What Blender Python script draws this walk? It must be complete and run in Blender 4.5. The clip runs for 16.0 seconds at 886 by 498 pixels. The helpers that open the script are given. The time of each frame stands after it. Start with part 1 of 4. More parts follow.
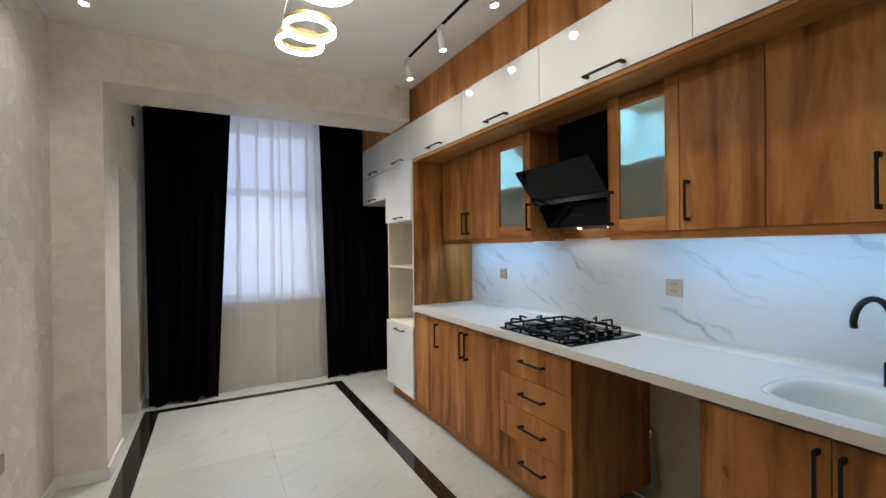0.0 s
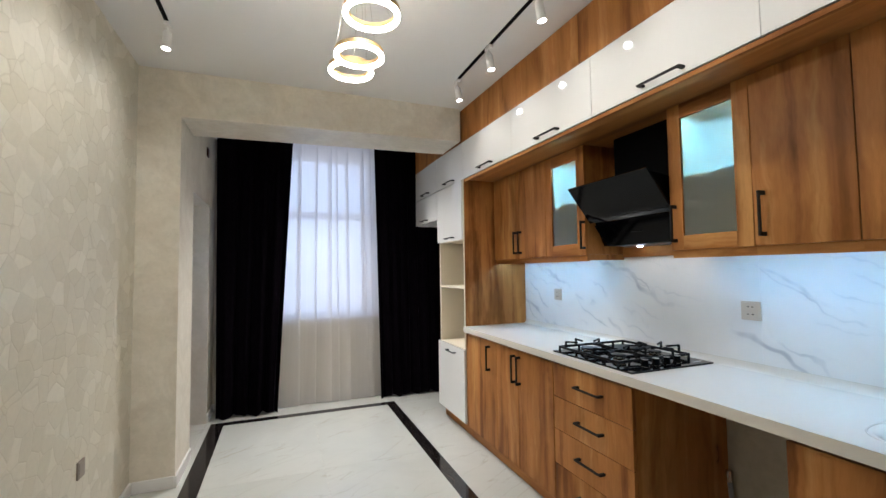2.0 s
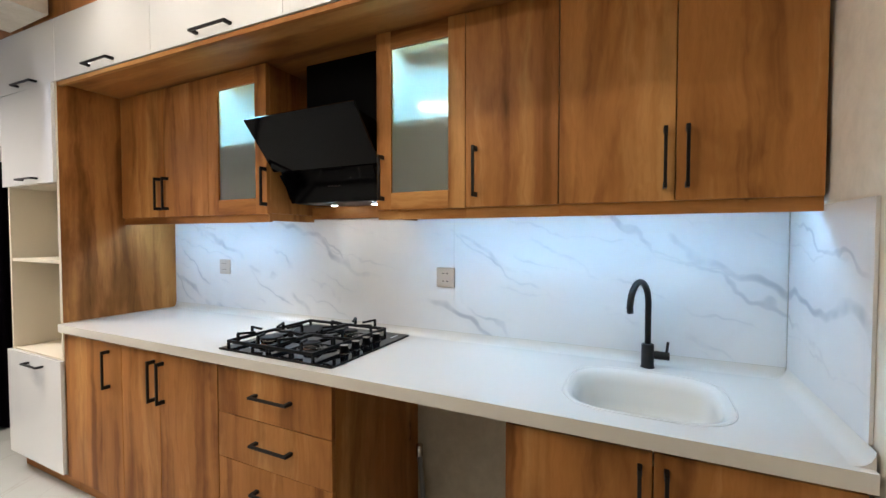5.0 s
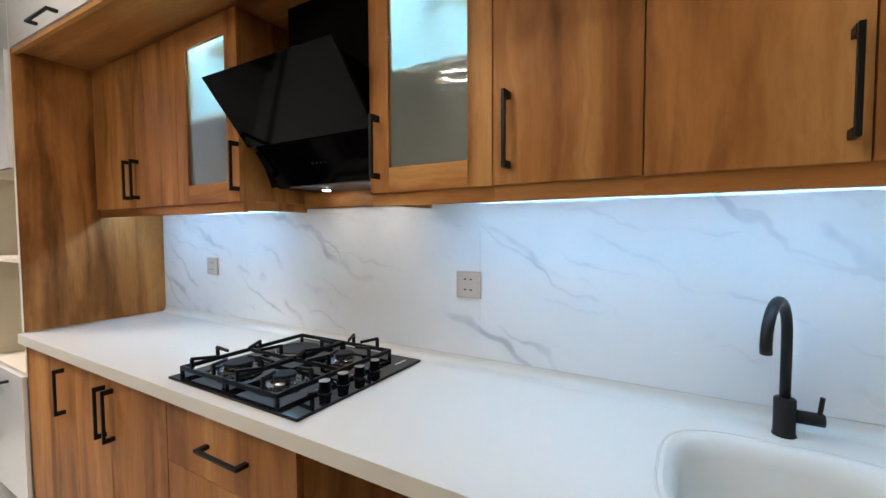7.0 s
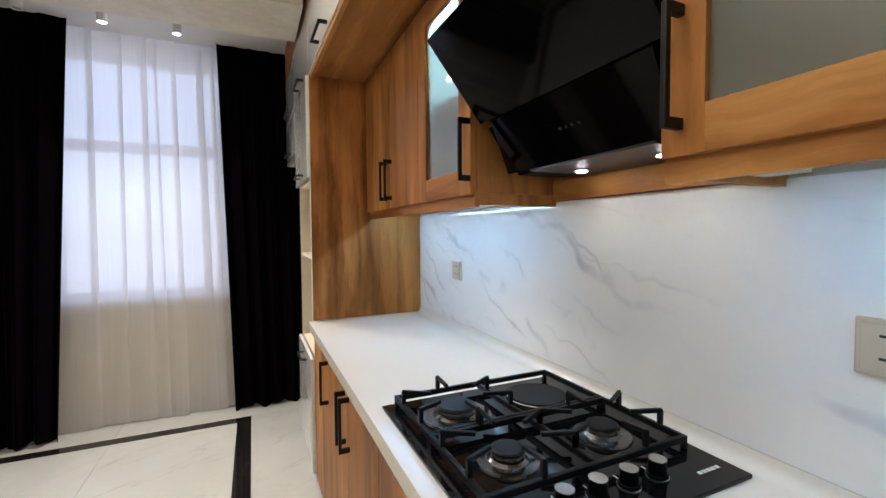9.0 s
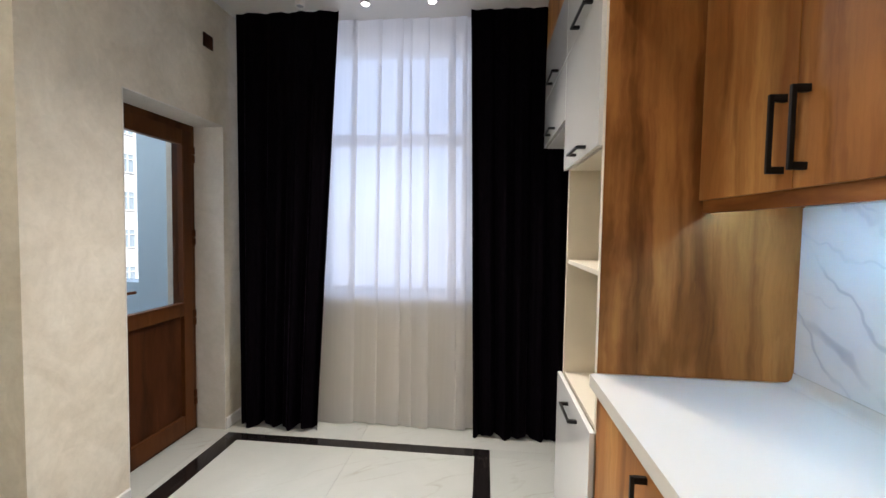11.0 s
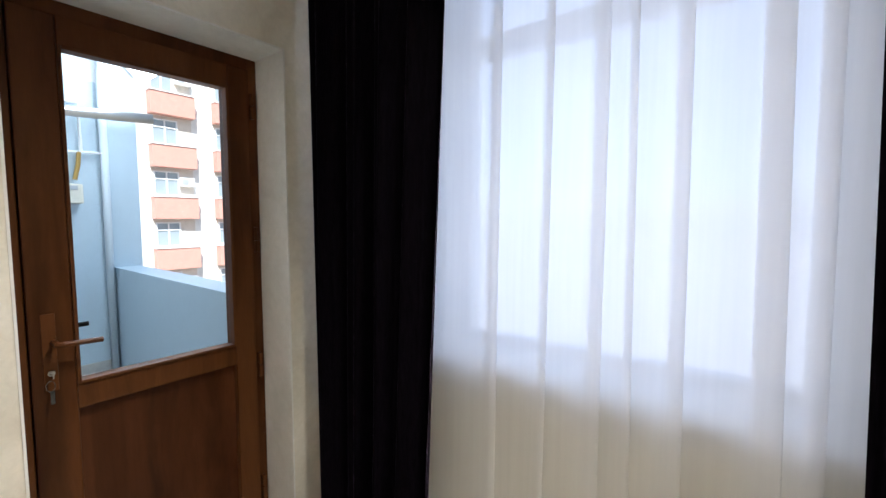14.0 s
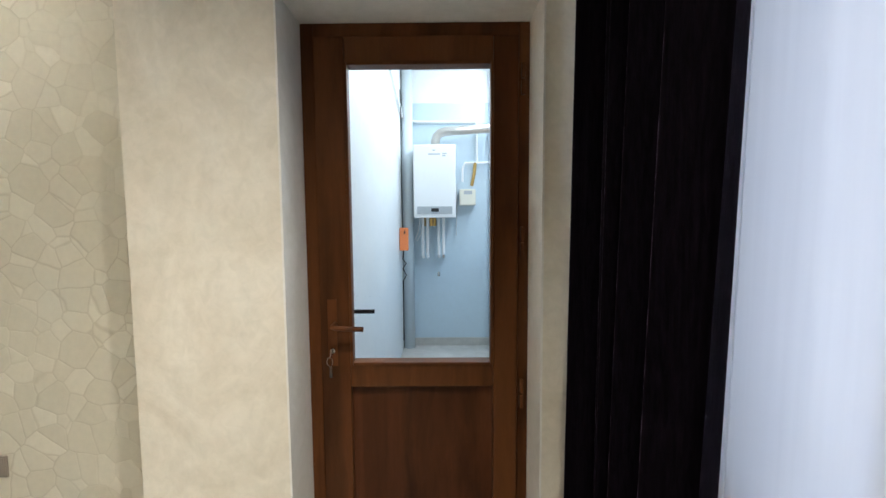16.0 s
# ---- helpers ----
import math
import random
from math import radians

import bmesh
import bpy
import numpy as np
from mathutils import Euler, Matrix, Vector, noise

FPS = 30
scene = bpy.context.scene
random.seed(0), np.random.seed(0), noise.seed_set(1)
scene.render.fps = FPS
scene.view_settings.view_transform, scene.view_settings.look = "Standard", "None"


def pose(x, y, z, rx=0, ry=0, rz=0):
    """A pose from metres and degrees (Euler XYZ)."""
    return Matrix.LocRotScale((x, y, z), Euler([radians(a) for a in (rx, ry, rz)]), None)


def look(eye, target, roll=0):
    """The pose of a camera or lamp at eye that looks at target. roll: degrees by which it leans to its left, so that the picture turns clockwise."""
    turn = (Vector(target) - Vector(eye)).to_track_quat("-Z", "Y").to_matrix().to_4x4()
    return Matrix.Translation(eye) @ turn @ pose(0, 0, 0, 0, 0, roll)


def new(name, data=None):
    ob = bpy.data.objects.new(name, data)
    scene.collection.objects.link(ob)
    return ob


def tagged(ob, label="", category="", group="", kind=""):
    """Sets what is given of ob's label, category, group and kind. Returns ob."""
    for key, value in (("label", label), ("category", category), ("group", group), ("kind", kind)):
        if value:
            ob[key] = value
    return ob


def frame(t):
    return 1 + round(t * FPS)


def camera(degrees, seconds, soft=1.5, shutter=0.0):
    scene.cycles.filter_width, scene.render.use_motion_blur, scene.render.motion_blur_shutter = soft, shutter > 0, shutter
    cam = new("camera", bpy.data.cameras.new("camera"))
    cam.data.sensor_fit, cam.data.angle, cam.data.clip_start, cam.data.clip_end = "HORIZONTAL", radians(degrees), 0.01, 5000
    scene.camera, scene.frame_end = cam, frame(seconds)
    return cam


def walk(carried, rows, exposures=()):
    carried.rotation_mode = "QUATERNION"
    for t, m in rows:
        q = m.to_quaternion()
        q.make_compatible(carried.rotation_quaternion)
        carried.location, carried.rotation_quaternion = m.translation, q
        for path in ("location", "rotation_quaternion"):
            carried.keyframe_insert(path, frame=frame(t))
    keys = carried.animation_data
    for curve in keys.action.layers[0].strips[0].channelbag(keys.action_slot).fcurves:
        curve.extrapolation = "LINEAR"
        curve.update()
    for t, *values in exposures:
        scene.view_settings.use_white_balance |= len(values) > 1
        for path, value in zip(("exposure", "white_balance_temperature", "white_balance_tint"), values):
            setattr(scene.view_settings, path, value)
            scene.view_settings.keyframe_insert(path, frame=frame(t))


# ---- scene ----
cam = camera(93.1, 16.0)
PATH = [
    (0, (0.477, 0.424, 1.383), (1.437, 2.178, 1.377), -0.6),
    (0.5, (0.464, 0.406, 1.404), (1.304, 2.218, 1.519), -1.0),
    (1, (0.471, 0.409, 1.4), (1.249, 2.245, 1.55), -1.0),
    (1.5, (0.5, 0.421, 1.389), (1.245, 2.273, 1.522), -0.9),
    (2, (0.529, 0.44, 1.372), (1.248, 2.304, 1.47), -0.7),
    (2.5, (0.534, 0.55, 1.372), (1.387, 2.358, 1.415), -0.5),
    (3, (0.531, 0.653, 1.368), (1.652, 2.309, 1.359), -0.4),
    (3.5, (0.619, 0.722, 1.346), (1.94, 2.223, 1.315), -0.2),
    (4, (0.762, 0.796, 1.36), (2.28, 2.097, 1.309), -0.4),
    (4.5, (0.836, 0.868, 1.358), (2.563, 1.875, 1.289), -0.2),
    (4.7, (0.851, 0.905, 1.35), (2.65, 1.776, 1.288), -0.0),
    (6.8, (1.252, 1.062, 1.347), (3.003, 2.023, 1.247), -0.4),
    (7, (1.326, 1.11, 1.346), (3.042, 2.133, 1.253), -0.3),
    (7.5, (1.456, 1.193, 1.347), (3.078, 2.36, 1.258), -0.4),
    (8, (1.595, 1.236, 1.352), (2.957, 2.699, 1.28), -0.3),
    (8.5, (1.673, 1.3, 1.351), (2.731, 2.996, 1.275), -0.6),
    (9, (1.684, 1.451, 1.343), (2.508, 3.271, 1.263), -0.4),
    (9.5, (1.669, 1.607, 1.337), (2.227, 3.526, 1.254), -0.2),
    (10, (1.703, 1.792, 1.353), (1.889, 3.782, 1.268), -0.1),
    (10.2, (1.688, 1.874, 1.354), (1.744, 3.872, 1.266), 0.3),
    (12.3, (1.448, 3.01, 1.339), (1.114, 4.979, 1.222), 0.4),
    (12.5, (1.436, 3.116, 1.338), (1.055, 5.076, 1.214), -0.0),
    (13, (1.425, 3.381, 1.347), (0.86, 5.295, 1.22), -0.2),
    (13.5, (1.367, 3.645, 1.335), (0.571, 5.475, 1.207), -0.2),
    (14, (1.355, 3.925, 1.36), (0.141, 5.508, 1.212), 0.1),
    (14.5, (1.298, 4.106, 1.355), (-0.206, 5.415, 1.206), -0.2),
    (15, (1.21, 4.284, 1.363), (-0.512, 5.291, 1.214), 0.2),
    (15.5, (1.169, 4.479, 1.362), (-0.77, 4.945, 1.214), -0.3),
    (16, (1.111, 4.563, 1.353), (-0.883, 4.55, 1.203), -0.4),
]
EXPOSURES = [(0, 0.58, 5590, 10), (0.5, 0.63, 5590, 10), (1, 0.82, 5590, 10), (2, 0.84, 5590, 9), (2.5, 0.67, 5540, 9), (3, 0.74, 5540, 9), (3.5, 0.7, 5540, 10),
             (4, 0.66, 5590, 10), (4.7, 0.98, 5930, 12), (7, 0.86, 5870, 13), (8, 0.76, 5870, 13), (9, 0.82, 6000, 12), (9.5, 0.97, 5850, 11), (10, 0.82, 5860, 11),
             (12.5, 1.03, 5640, 8), (14, 0.94, 5700, 7), (15, 0.96, 5860, 6), (16, 1.0, 5870, 5)]
walk(cam, [(t, look(eye, target, roll)) for t, eye, target, roll in PATH], EXPOSURES)


# ---- world, sun and large lights ----
world = bpy.data.worlds.new("world")
scene.world = world
world.use_nodes = True
wn = world.node_tree
sky = wn.nodes.new("ShaderNodeTexSky")
sky.sky_type = "NISHITA"
sky.sun_disc = False
sky.sun_elevation, sky.sun_rotation = radians(48), radians(120)
wn.links.new(sky.outputs[0], wn.nodes["Background"].inputs[0])
wn.nodes["Background"].inputs[1].default_value = 0.07

sun = new("sun", bpy.data.lights.new("sun", "SUN"))
sun.data.energy, sun.data.angle, sun.data.color = 4.6, radians(0.5), (1.0, 0.95, 0.88)
sun.matrix_world = look((9, -5, 12), (0, 0, 0))


def lamp(name, kind, at, target, watts, colour, **more):
    ob = new(name, bpy.data.lights.new(name, kind))
    ob.data.energy, ob.data.color = watts, colour
    for key, value in more.items():
        if key == "size":
            ob.data.shape, ob.data.size, ob.data.size_y = "RECTANGLE", value[0], value[1]
        if key == "spot":
            ob.data.spot_size, ob.data.spot_blend, ob.data.shadow_soft_size = radians(value), 1.0, 0.02
    ob.matrix_world = look(at, target)
    return ob


WARM = (1.0, 0.88, 0.74)
lamp("window_daylight", "AREA", (0.955, 5.56, 1.62), (0.955, 4.0, 1.62), 4.9, (0.74, 0.79, 1.0), size=(1.3, 2.1))


# ---- materials ----
def material(name, colour, rough=0.5, metal=0.0, **more):
    m = bpy.data.materials.new(name)
    m.use_nodes = True
    b = m.node_tree.nodes["Principled BSDF"]
    b.inputs["Base Color"].default_value = (*colour, 1)
    b.inputs["Roughness"].default_value = rough
    b.inputs["Metallic"].default_value = metal
    names = {"coat": "Coat Weight", "coat_rough": "Coat Roughness", "trans": "Transmission Weight", "ior": "IOR",
             "sheen": "Sheen Weight", "emit": "Emission Strength", "spec": "Specular IOR Level"}
    for key, value in more.items():
        if key in names:
            b.inputs[names[key]].default_value = value
        if key == "glow":
            b.inputs["Emission Color"].default_value = (*value, 1)
        if key == "sheen_tint":
            b.inputs["Sheen Tint"].default_value = (*value, 1)
    return m


class Nodes:
    """Short hand for the nodes of one material."""

    def __init__(self, m):
        self.t, self.b = m.node_tree, m.node_tree.nodes["Principled BSDF"]

    def add(self, kind, **values):
        n = self.t.nodes.new("ShaderNode" + kind)
        for key, value in values.items():
            n.inputs[key.replace("_", " ")].default_value = value
        return n

    def link(self, a, b):
        self.t.links.new(a, b)

    def coords(self, scale=(1, 1, 1), turn=(0, 0, 0), scatter=0.0):
        c, m = self.add("TexCoord"), self.add("Mapping")
        m.inputs["Scale"].default_value, m.inputs["Rotation"].default_value = scale, turn
        if scatter:
            info, mul, add = self.add("ObjectInfo"), self.t.nodes.new("ShaderNodeMath"), self.t.nodes.new("ShaderNodeVectorMath")
            mul.operation, mul.inputs[1].default_value = "MULTIPLY", scatter
            self.link(info.outputs["Random"], mul.inputs[0])
            self.link(c.outputs["Object"], add.inputs[0])
            self.link(mul.outputs[0], add.inputs[1])
            self.link(add.outputs[0], m.inputs["Vector"])
        else:
            self.link(c.outputs["Object"], m.inputs["Vector"])
        return m.outputs[0]

    def noise(self, vector, scale, detail=5, rough=0.6, distort=0.0):
        n = self.add("TexNoise", Scale=scale, Detail=detail, Roughness=rough, Distortion=distort)
        self.link(vector, n.inputs["Vector"])
        return n

    def ramp(self, factor, *stops):
        r = self.add("ValToRGB")
        e = r.color_ramp.elements
        while len(e) < len(stops):
            e.new(0.5)
        for el, (p, c) in zip(e, stops):
            el.position, el.color = p, (*c, 1) if len(c) == 3 else c
        self.link(factor, r.inputs[0])
        return r.outputs[0]

    def mix(self, factor, a, b, how="MIX"):
        n = self.t.nodes.new("ShaderNodeMix")
        n.data_type, n.blend_type = "RGBA", how
        for socket, value in ((n.inputs[0], factor), (n.inputs[6], a), (n.inputs[7], b)):
            if isinstance(value, (int, float)):
                socket.default_value = value
            elif isinstance(value, tuple):
                socket.default_value = (*value, 1)
            else:
                self.link(value, socket)
        return n.outputs[2]

    def bump(self, height, strength, distance=0.002):
        n = self.add("Bump", Strength=strength, Distance=distance)
        self.link(height, n.inputs["Height"])
        self.link(n.outputs[0], self.b.inputs["Normal"])

    def colour(self, c):
        self.link(c, self.b.inputs["Base Color"])

    def rough(self, f, low, high):
        n = self.add("MapRange", To_Min=low, To_Max=high)
        self.link(f, n.inputs[0])
        self.link(n.outputs[0], self.b.inputs["Roughness"])


def wood(name, dark, mid, light, rough=0.4, along="z", knots=True, scatter=7.0):
    m = material(name, mid, rough, spec=0.14)
    n = Nodes(m)
    s = {"z": (1, 1, 0.07), "y": (1, 0.07, 1)}[along]
    v = n.coords(s, scatter=scatter)
    bent = n.mix(0.05, v, n.noise(n.coords((1, 1, 1), scatter=scatter), 4.0, 3).outputs["Color"], "ADD")
    broad = n.noise(bent, 7.0, 5, 0.55, 0.45)
    fine = n.noise(bent, 90.0, 4, 0.7, 0.2)
    base = n.ramp(broad.outputs["Fac"], (0.34, dark), (0.47, mid), (0.55, mid), (0.68, light))
    streak = n.ramp(fine.outputs["Fac"], (0.28, (0.66, 0.62, 0.56)), (0.60, (1, 1, 1)))
    c = n.mix(0.42, base, n.mix(1.0, base, streak, "MULTIPLY"))
    blotch = n.noise(n.coords((1, 1, 0.2) if along == "z" else (1, 0.2, 1), scatter=scatter), 5.5, 4, 0.55, 0.7)
    c = n.mix(1.0, c, n.ramp(blotch.outputs["Fac"], (0.32, (0.56, 0.49, 0.42)), (0.47, (0.96, 0.95, 0.94)), (0.66, (1.14, 1.16, 1.18))), "MULTIPLY")
    if knots:
        k = n.add("TexVoronoi", Scale=5.6)
        ks = {"z": (1, 1, 0.36), "y": (1, 0.36, 1)}[along]
        warp = n.noise(n.coords((1, 1, 1), scatter=scatter), 16.0, 3)
        n.link(n.mix(0.045, n.coords(ks, scatter=scatter), warp.outputs["Color"], "ADD"), k.inputs["Vector"])
        pick = n.add("SeparateColor")
        n.link(k.outputs["Color"], pick.inputs[0])
        some = n.ramp(pick.outputs[0], (0.40, (0, 0, 0)), (0.44, (1, 1, 1)))
        halo = n.mix(1.0, n.ramp(k.outputs["Distance"], (0.03, (0.40, 0.40, 0.40)), (0.24, (0, 0, 0))), some, "MULTIPLY")
        core = n.mix(1.0, n.ramp(k.outputs["Distance"], (0.020, (0.80, 0.80, 0.80)), (0.070, (0, 0, 0))), some, "MULTIPLY")
        c = n.mix(halo, c, tuple(0.62 * x for x in dark))
        c = n.mix(core, c, tuple(0.22 * x for x in dark))
    n.colour(c)
    n.rough(fine.outputs["Fac"], rough - 0.08, rough + 0.12)
    n.bump(fine.outputs["Fac"], 0.12, 0.001)
    return m


OAK = wood("honey_oak", (0.195, 0.072, 0.018), (0.40, 0.170, 0.046), (0.55, 0.283, 0.092))
OAK_ALONG = wood("honey_oak_along", (0.195, 0.072, 0.018), (0.40, 0.170, 0.046), (0.55, 0.283, 0.092), along="y")
BROWN = wood("brown_door_wood", (0.074, 0.026, 0.008), (0.108, 0.038, 0.011), (0.135, 0.049, 0.015), rough=0.38, knots=False)
BROWN_DARK = wood("brown_panel_wood", (0.040, 0.013, 0.005), (0.075, 0.024, 0.008), (0.105, 0.036, 0.013), rough=0.4)
WHITE_GLOSS = material("white_gloss_acrylic", (0.80, 0.79, 0.76), 0.04, coat=0.5, coat_rough=0.03)
CARCASS = material("cream_melamine", (0.70, 0.63, 0.50), 0.5)
LINING = material("pale_grey_melamine", (0.66, 0.68, 0.67), 0.5)
WHITE_PAINT = material("white_paint", (0.80, 0.79, 0.77), 0.45)
PVC = material("white_pvc", (0.80, 0.80, 0.79), 0.3)
BLACK_METAL = material("matt_black_metal", (0.008, 0.007, 0.007), 0.42, 0.0, spec=0.25)
BLACK_GLASS = material("black_glass", (0.004, 0.004, 0.005), 0.05, spec=0.25)
HOOD_GLASS = material("black_hood_glass", (0.002, 0.002, 0.0025), 0.06, spec=0.12)
BLACK_PLASTIC = material("black_plastic", (0.002, 0.002, 0.002), 0.5, spec=0.04)
FILTER_GREY = material("dark_grey_metal", (0.030, 0.029, 0.028), 0.4, 0.4)
CAST_IRON = material("cast_iron", (0.004, 0.004, 0.004), 0.45, spec=0.18)
STEEL = material("brushed_steel", (0.55, 0.53, 0.50), 0.25, 1.0)
CHAMPAGNE = material("champagne_plastic", (0.52, 0.44, 0.34), 0.35, 0.3)
DARK_HOLE = material("dark_slot", (0.01, 0.01, 0.01), 0.6)
COUNTER = material("white_solid_surface", (0.69, 0.65, 0.575), 0.22)
GOLD = material("gold_paint", (0.62, 0.45, 0.22), 0.35, 0.6)
CEILING = material("ceiling_paint", (0.76, 0.745, 0.725), 0.85)
GREY_PLATE = material("taupe_plastic", (0.26, 0.22, 0.18), 0.4)


def plaster(name, low, high, relief=0.12, grain=0.07):
    m = material(name, high, 0.55)
    n = Nodes(m)
    v = n.coords()
    big, small = n.noise(v, 3.2, 6, 0.62, 1.4), n.noise(v, 26.0, 5, 0.65, 0.8)
    c = n.ramp(big.outputs["Fac"], (0.33, low), (0.66, high))
    c = n.mix(1.0, c, n.ramp(small.outputs["Fac"], (0.32, (1 - grain, 1 - grain, 1 - 1.2 * grain)), (0.62, (1.02, 1.02, 1.02))), "MULTIPLY")
    n.colour(c)
    n.rough(big.outputs["Fac"], 0.35, 0.65)
    n.bump(small.outputs["Fac"], relief, 0.004)
    return m


PLASTER = plaster("beige_plaster", (0.68, 0.615, 0.50), (0.81, 0.755, 0.645))
# the beige plaster about a third darker, for the east wall
NICHE = plaster("darker_niche_plaster", (0.46, 0.42, 0.33), (0.56, 0.52, 0.42))


def wallpaper():
    m = material("pebble_wallpaper", (0.62, 0.58, 0.48), 0.5)
    n = Nodes(m)
    v = n.coords((0.0, 1, 1))
    warped = n.mix(0.03, v, n.noise(v, 6.0, 2).outputs["Color"], "ADD")
    cell, edge = n.add("TexVoronoi", Scale=11.5), n.add("TexVoronoi", Scale=11.5)
    edge.feature = "DISTANCE_TO_EDGE"
    n.link(warped, cell.inputs["Vector"])
    n.link(warped, edge.inputs["Vector"])
    one = n.add("SeparateColor")
    n.link(cell.outputs["Color"], one.inputs[0])
    c = n.ramp(one.outputs[0], (0.0, (0.58, 0.54, 0.43)), (0.6, (0.615, 0.575, 0.465)), (1.0, (0.675, 0.635, 0.525)))
    joint = n.ramp(edge.outputs["Distance"], (0.008, (0.84, 0.82, 0.79)), (0.035, (1, 1, 1)))
    fade = n.noise(v, 2.2, 3)
    c = n.mix(n.ramp(fade.outputs["Fac"], (0.38, (0.15, 0.15, 0.15)), (0.6, (1, 1, 1))), c, n.mix(1.0, c, joint, "MULTIPLY"))
    n.colour(n.mix(0.35, c, n.mix(1.0, c, n.ramp(n.noise(v, 40, 4).outputs["Fac"], (0.3, (0.85, 0.85, 0.85)), (0.7, (1.05, 1.05, 1.05))), "MULTIPLY")))
    n.rough(one.outputs[1], 0.35, 0.6)
    n.bump(n.ramp(edge.outputs["Distance"], (0.0, (0, 0, 0)), (0.05, (1, 1, 1))), 0.22, 0.003)
    return m


WALLPAPER = wallpaper()


def marble(name, ground, vein, rough, turn, scale=1.0, amount=0.75, thin=0.025, scatter=0.0, bend=0.12):
    m = material(name, ground, rough)
    n = Nodes(m)
    v = n.coords((scale, scale, scale), turn, scatter)
    bent = n.mix(bend, v, n.noise(v, 2.6, 8, 0.66).outputs["Color"], "ADD")
    squeezed = n.add("Mapping")
    squeezed.inputs["Scale"].default_value = (0.30, 0.30, 1.7)
    n.link(bent, squeezed.inputs["Vector"])
    w = n.noise(squeezed.outputs[0], 1.6, 2.5, 0.5, 0.3)
    line = n.ramp(w.outputs["Fac"], (0.5 - thin * 1.6, (0, 0, 0)), (0.5, (1, 1, 1)), (0.5 + thin * 0.4, (0, 0, 0)))
    soft = n.ramp(w.outputs["Fac"], (0.5 - thin * 6, (0, 0, 0)), (0.5, (0.07, 0.07, 0.07)), (0.5 + thin * 5, (0, 0, 0)))
    second = n.noise(squeezed.outputs[0], 4.1, 2, 0.5, 0.4)
    hair = n.ramp(second.outputs["Fac"], (0.5 - thin * 0.8, (0, 0, 0)), (0.5, (0.7, 0.7, 0.7)), (0.5 + thin * 0.4, (0, 0, 0)))
    mask = n.ramp(n.noise(v, 2.3, 3).outputs["Fac"], (0.42, (0.12 * amount,) * 3), (0.62, (amount,) * 3))
    every = n.mix(1.0, n.mix(1.0, line, soft, "ADD"), n.mix(1.0, hair, n.ramp(n.noise(v, 1.3, 2).outputs["Fac"], (0.45, (0, 0, 0)), (0.6, (1, 1, 1))), "MULTIPLY"), "ADD")
    cloud = n.ramp(n.noise(v, 0.9, 4, 0.6, 0.6).outputs["Fac"], (0.35, tuple(0.92 * g for g in ground)), (0.65, ground))
    n.colour(n.mix(n.mix(1.0, every, mask, "MULTIPLY"), cloud, vein))
    return m




def veined_slab():
    """Polished white marble with broken slanting veins of two sizes."""
    ground, vein = (0.74, 0.725, 0.695), (0.40, 0.405, 0.425)
    m = material("white_marble_slab", ground, 0.035)
    n = Nodes(m)
    flat = n.coords()
    strength = None
    for turn, scale, bend, low, seed, most in ((-24, 0.95, 4.8, 0.980, 0.0, 0.70), (-33, 1.5, 6.0, 0.986, 3.7, 0.50), (-16, 2.3, 5.0, 0.988, 8.1, 0.34)):
        v = n.coords((1, 1, 1), (radians(turn), 0, 0))
        w = n.add("TexWave", Scale=scale, Distortion=bend, Detail=4.0, Detail_Scale=1.1, Detail_Roughness=0.62, Phase_Offset=seed)
        w.wave_type, w.bands_direction = "BANDS", "Z"
        n.link(v, w.inputs["Vector"])
        core = n.ramp(w.outputs["Fac"], (low, (0, 0, 0)), (0.999, (1, 1, 1)))
        blur = n.ramp(w.outputs["Fac"], (0.80, (0, 0, 0)), (1.0, (0.20, 0.20, 0.20)))
        gaps = n.ramp(n.noise(n.coords((1, 1, 1), (radians(turn), 0, seed)), 2.1 + 0.3 * scale, 4, 0.6).outputs["Fac"], (0.47, (0, 0, 0)), (0.63, (most, most, most)))
        one = n.mix(1.0, n.mix(1.0, core, blur, "ADD"), gaps, "MULTIPLY")
        strength = one if strength is None else n.mix(1.0, strength, one, "LIGHTEN")
    cloud = n.ramp(n.noise(flat, 1.4, 4, 0.6, 0.6).outputs["Fac"], (0.35, tuple(0.93 * g for g in ground)), (0.65, ground))
    n.colour(n.mix(strength, cloud, vein))
    return m


SPLASH = veined_slab()
TILE = marble("cream_marble_tile", (0.51, 0.515, 0.475), (0.36, 0.34, 0.28), 0.05, (radians(90), radians(30), 0), 1.9, 0.62, 0.010, 3.0)
BLACK_TILE = marble("black_marble_tile", (0.012, 0.010, 0.010), (0.24, 0.19, 0.15), 0.08, (0, radians(80), radians(30)), 3.0, 0.35, 0.01, 3.0)
GROUT = material("pale_grout", (0.52, 0.49, 0.43), 0.8)


def velvet():
    m = material("black_velvet", (0.0045, 0.0032, 0.0050), 0.8, sheen=0.02, sheen_tint=(0.66, 0.46, 0.74), spec=0.02)
    n = Nodes(m)
    f = n.noise(n.coords((1, 1, 0.12)), 160, 4, 0.7)
    n.colour(n.ramp(f.outputs["Fac"], (0.35, (0.0010, 0.0007, 0.0012)), (0.75, (0.0060, 0.0038, 0.0070))))
    n.b.inputs["Sheen Roughness"].default_value = 0.20
    crushed = n.ramp(n.noise(n.coords((1, 1, 0.5)), 55, 4, 0.7).outputs["Fac"], (0.48, (0.004, 0.004, 0.004)), (0.74, (0.56, 0.56, 0.56)))
    n.link(crushed, n.b.inputs["Sheen Weight"])
    n.bump(f.outputs["Fac"], 0.3, 0.002)
    return m


VELVET = velvet()


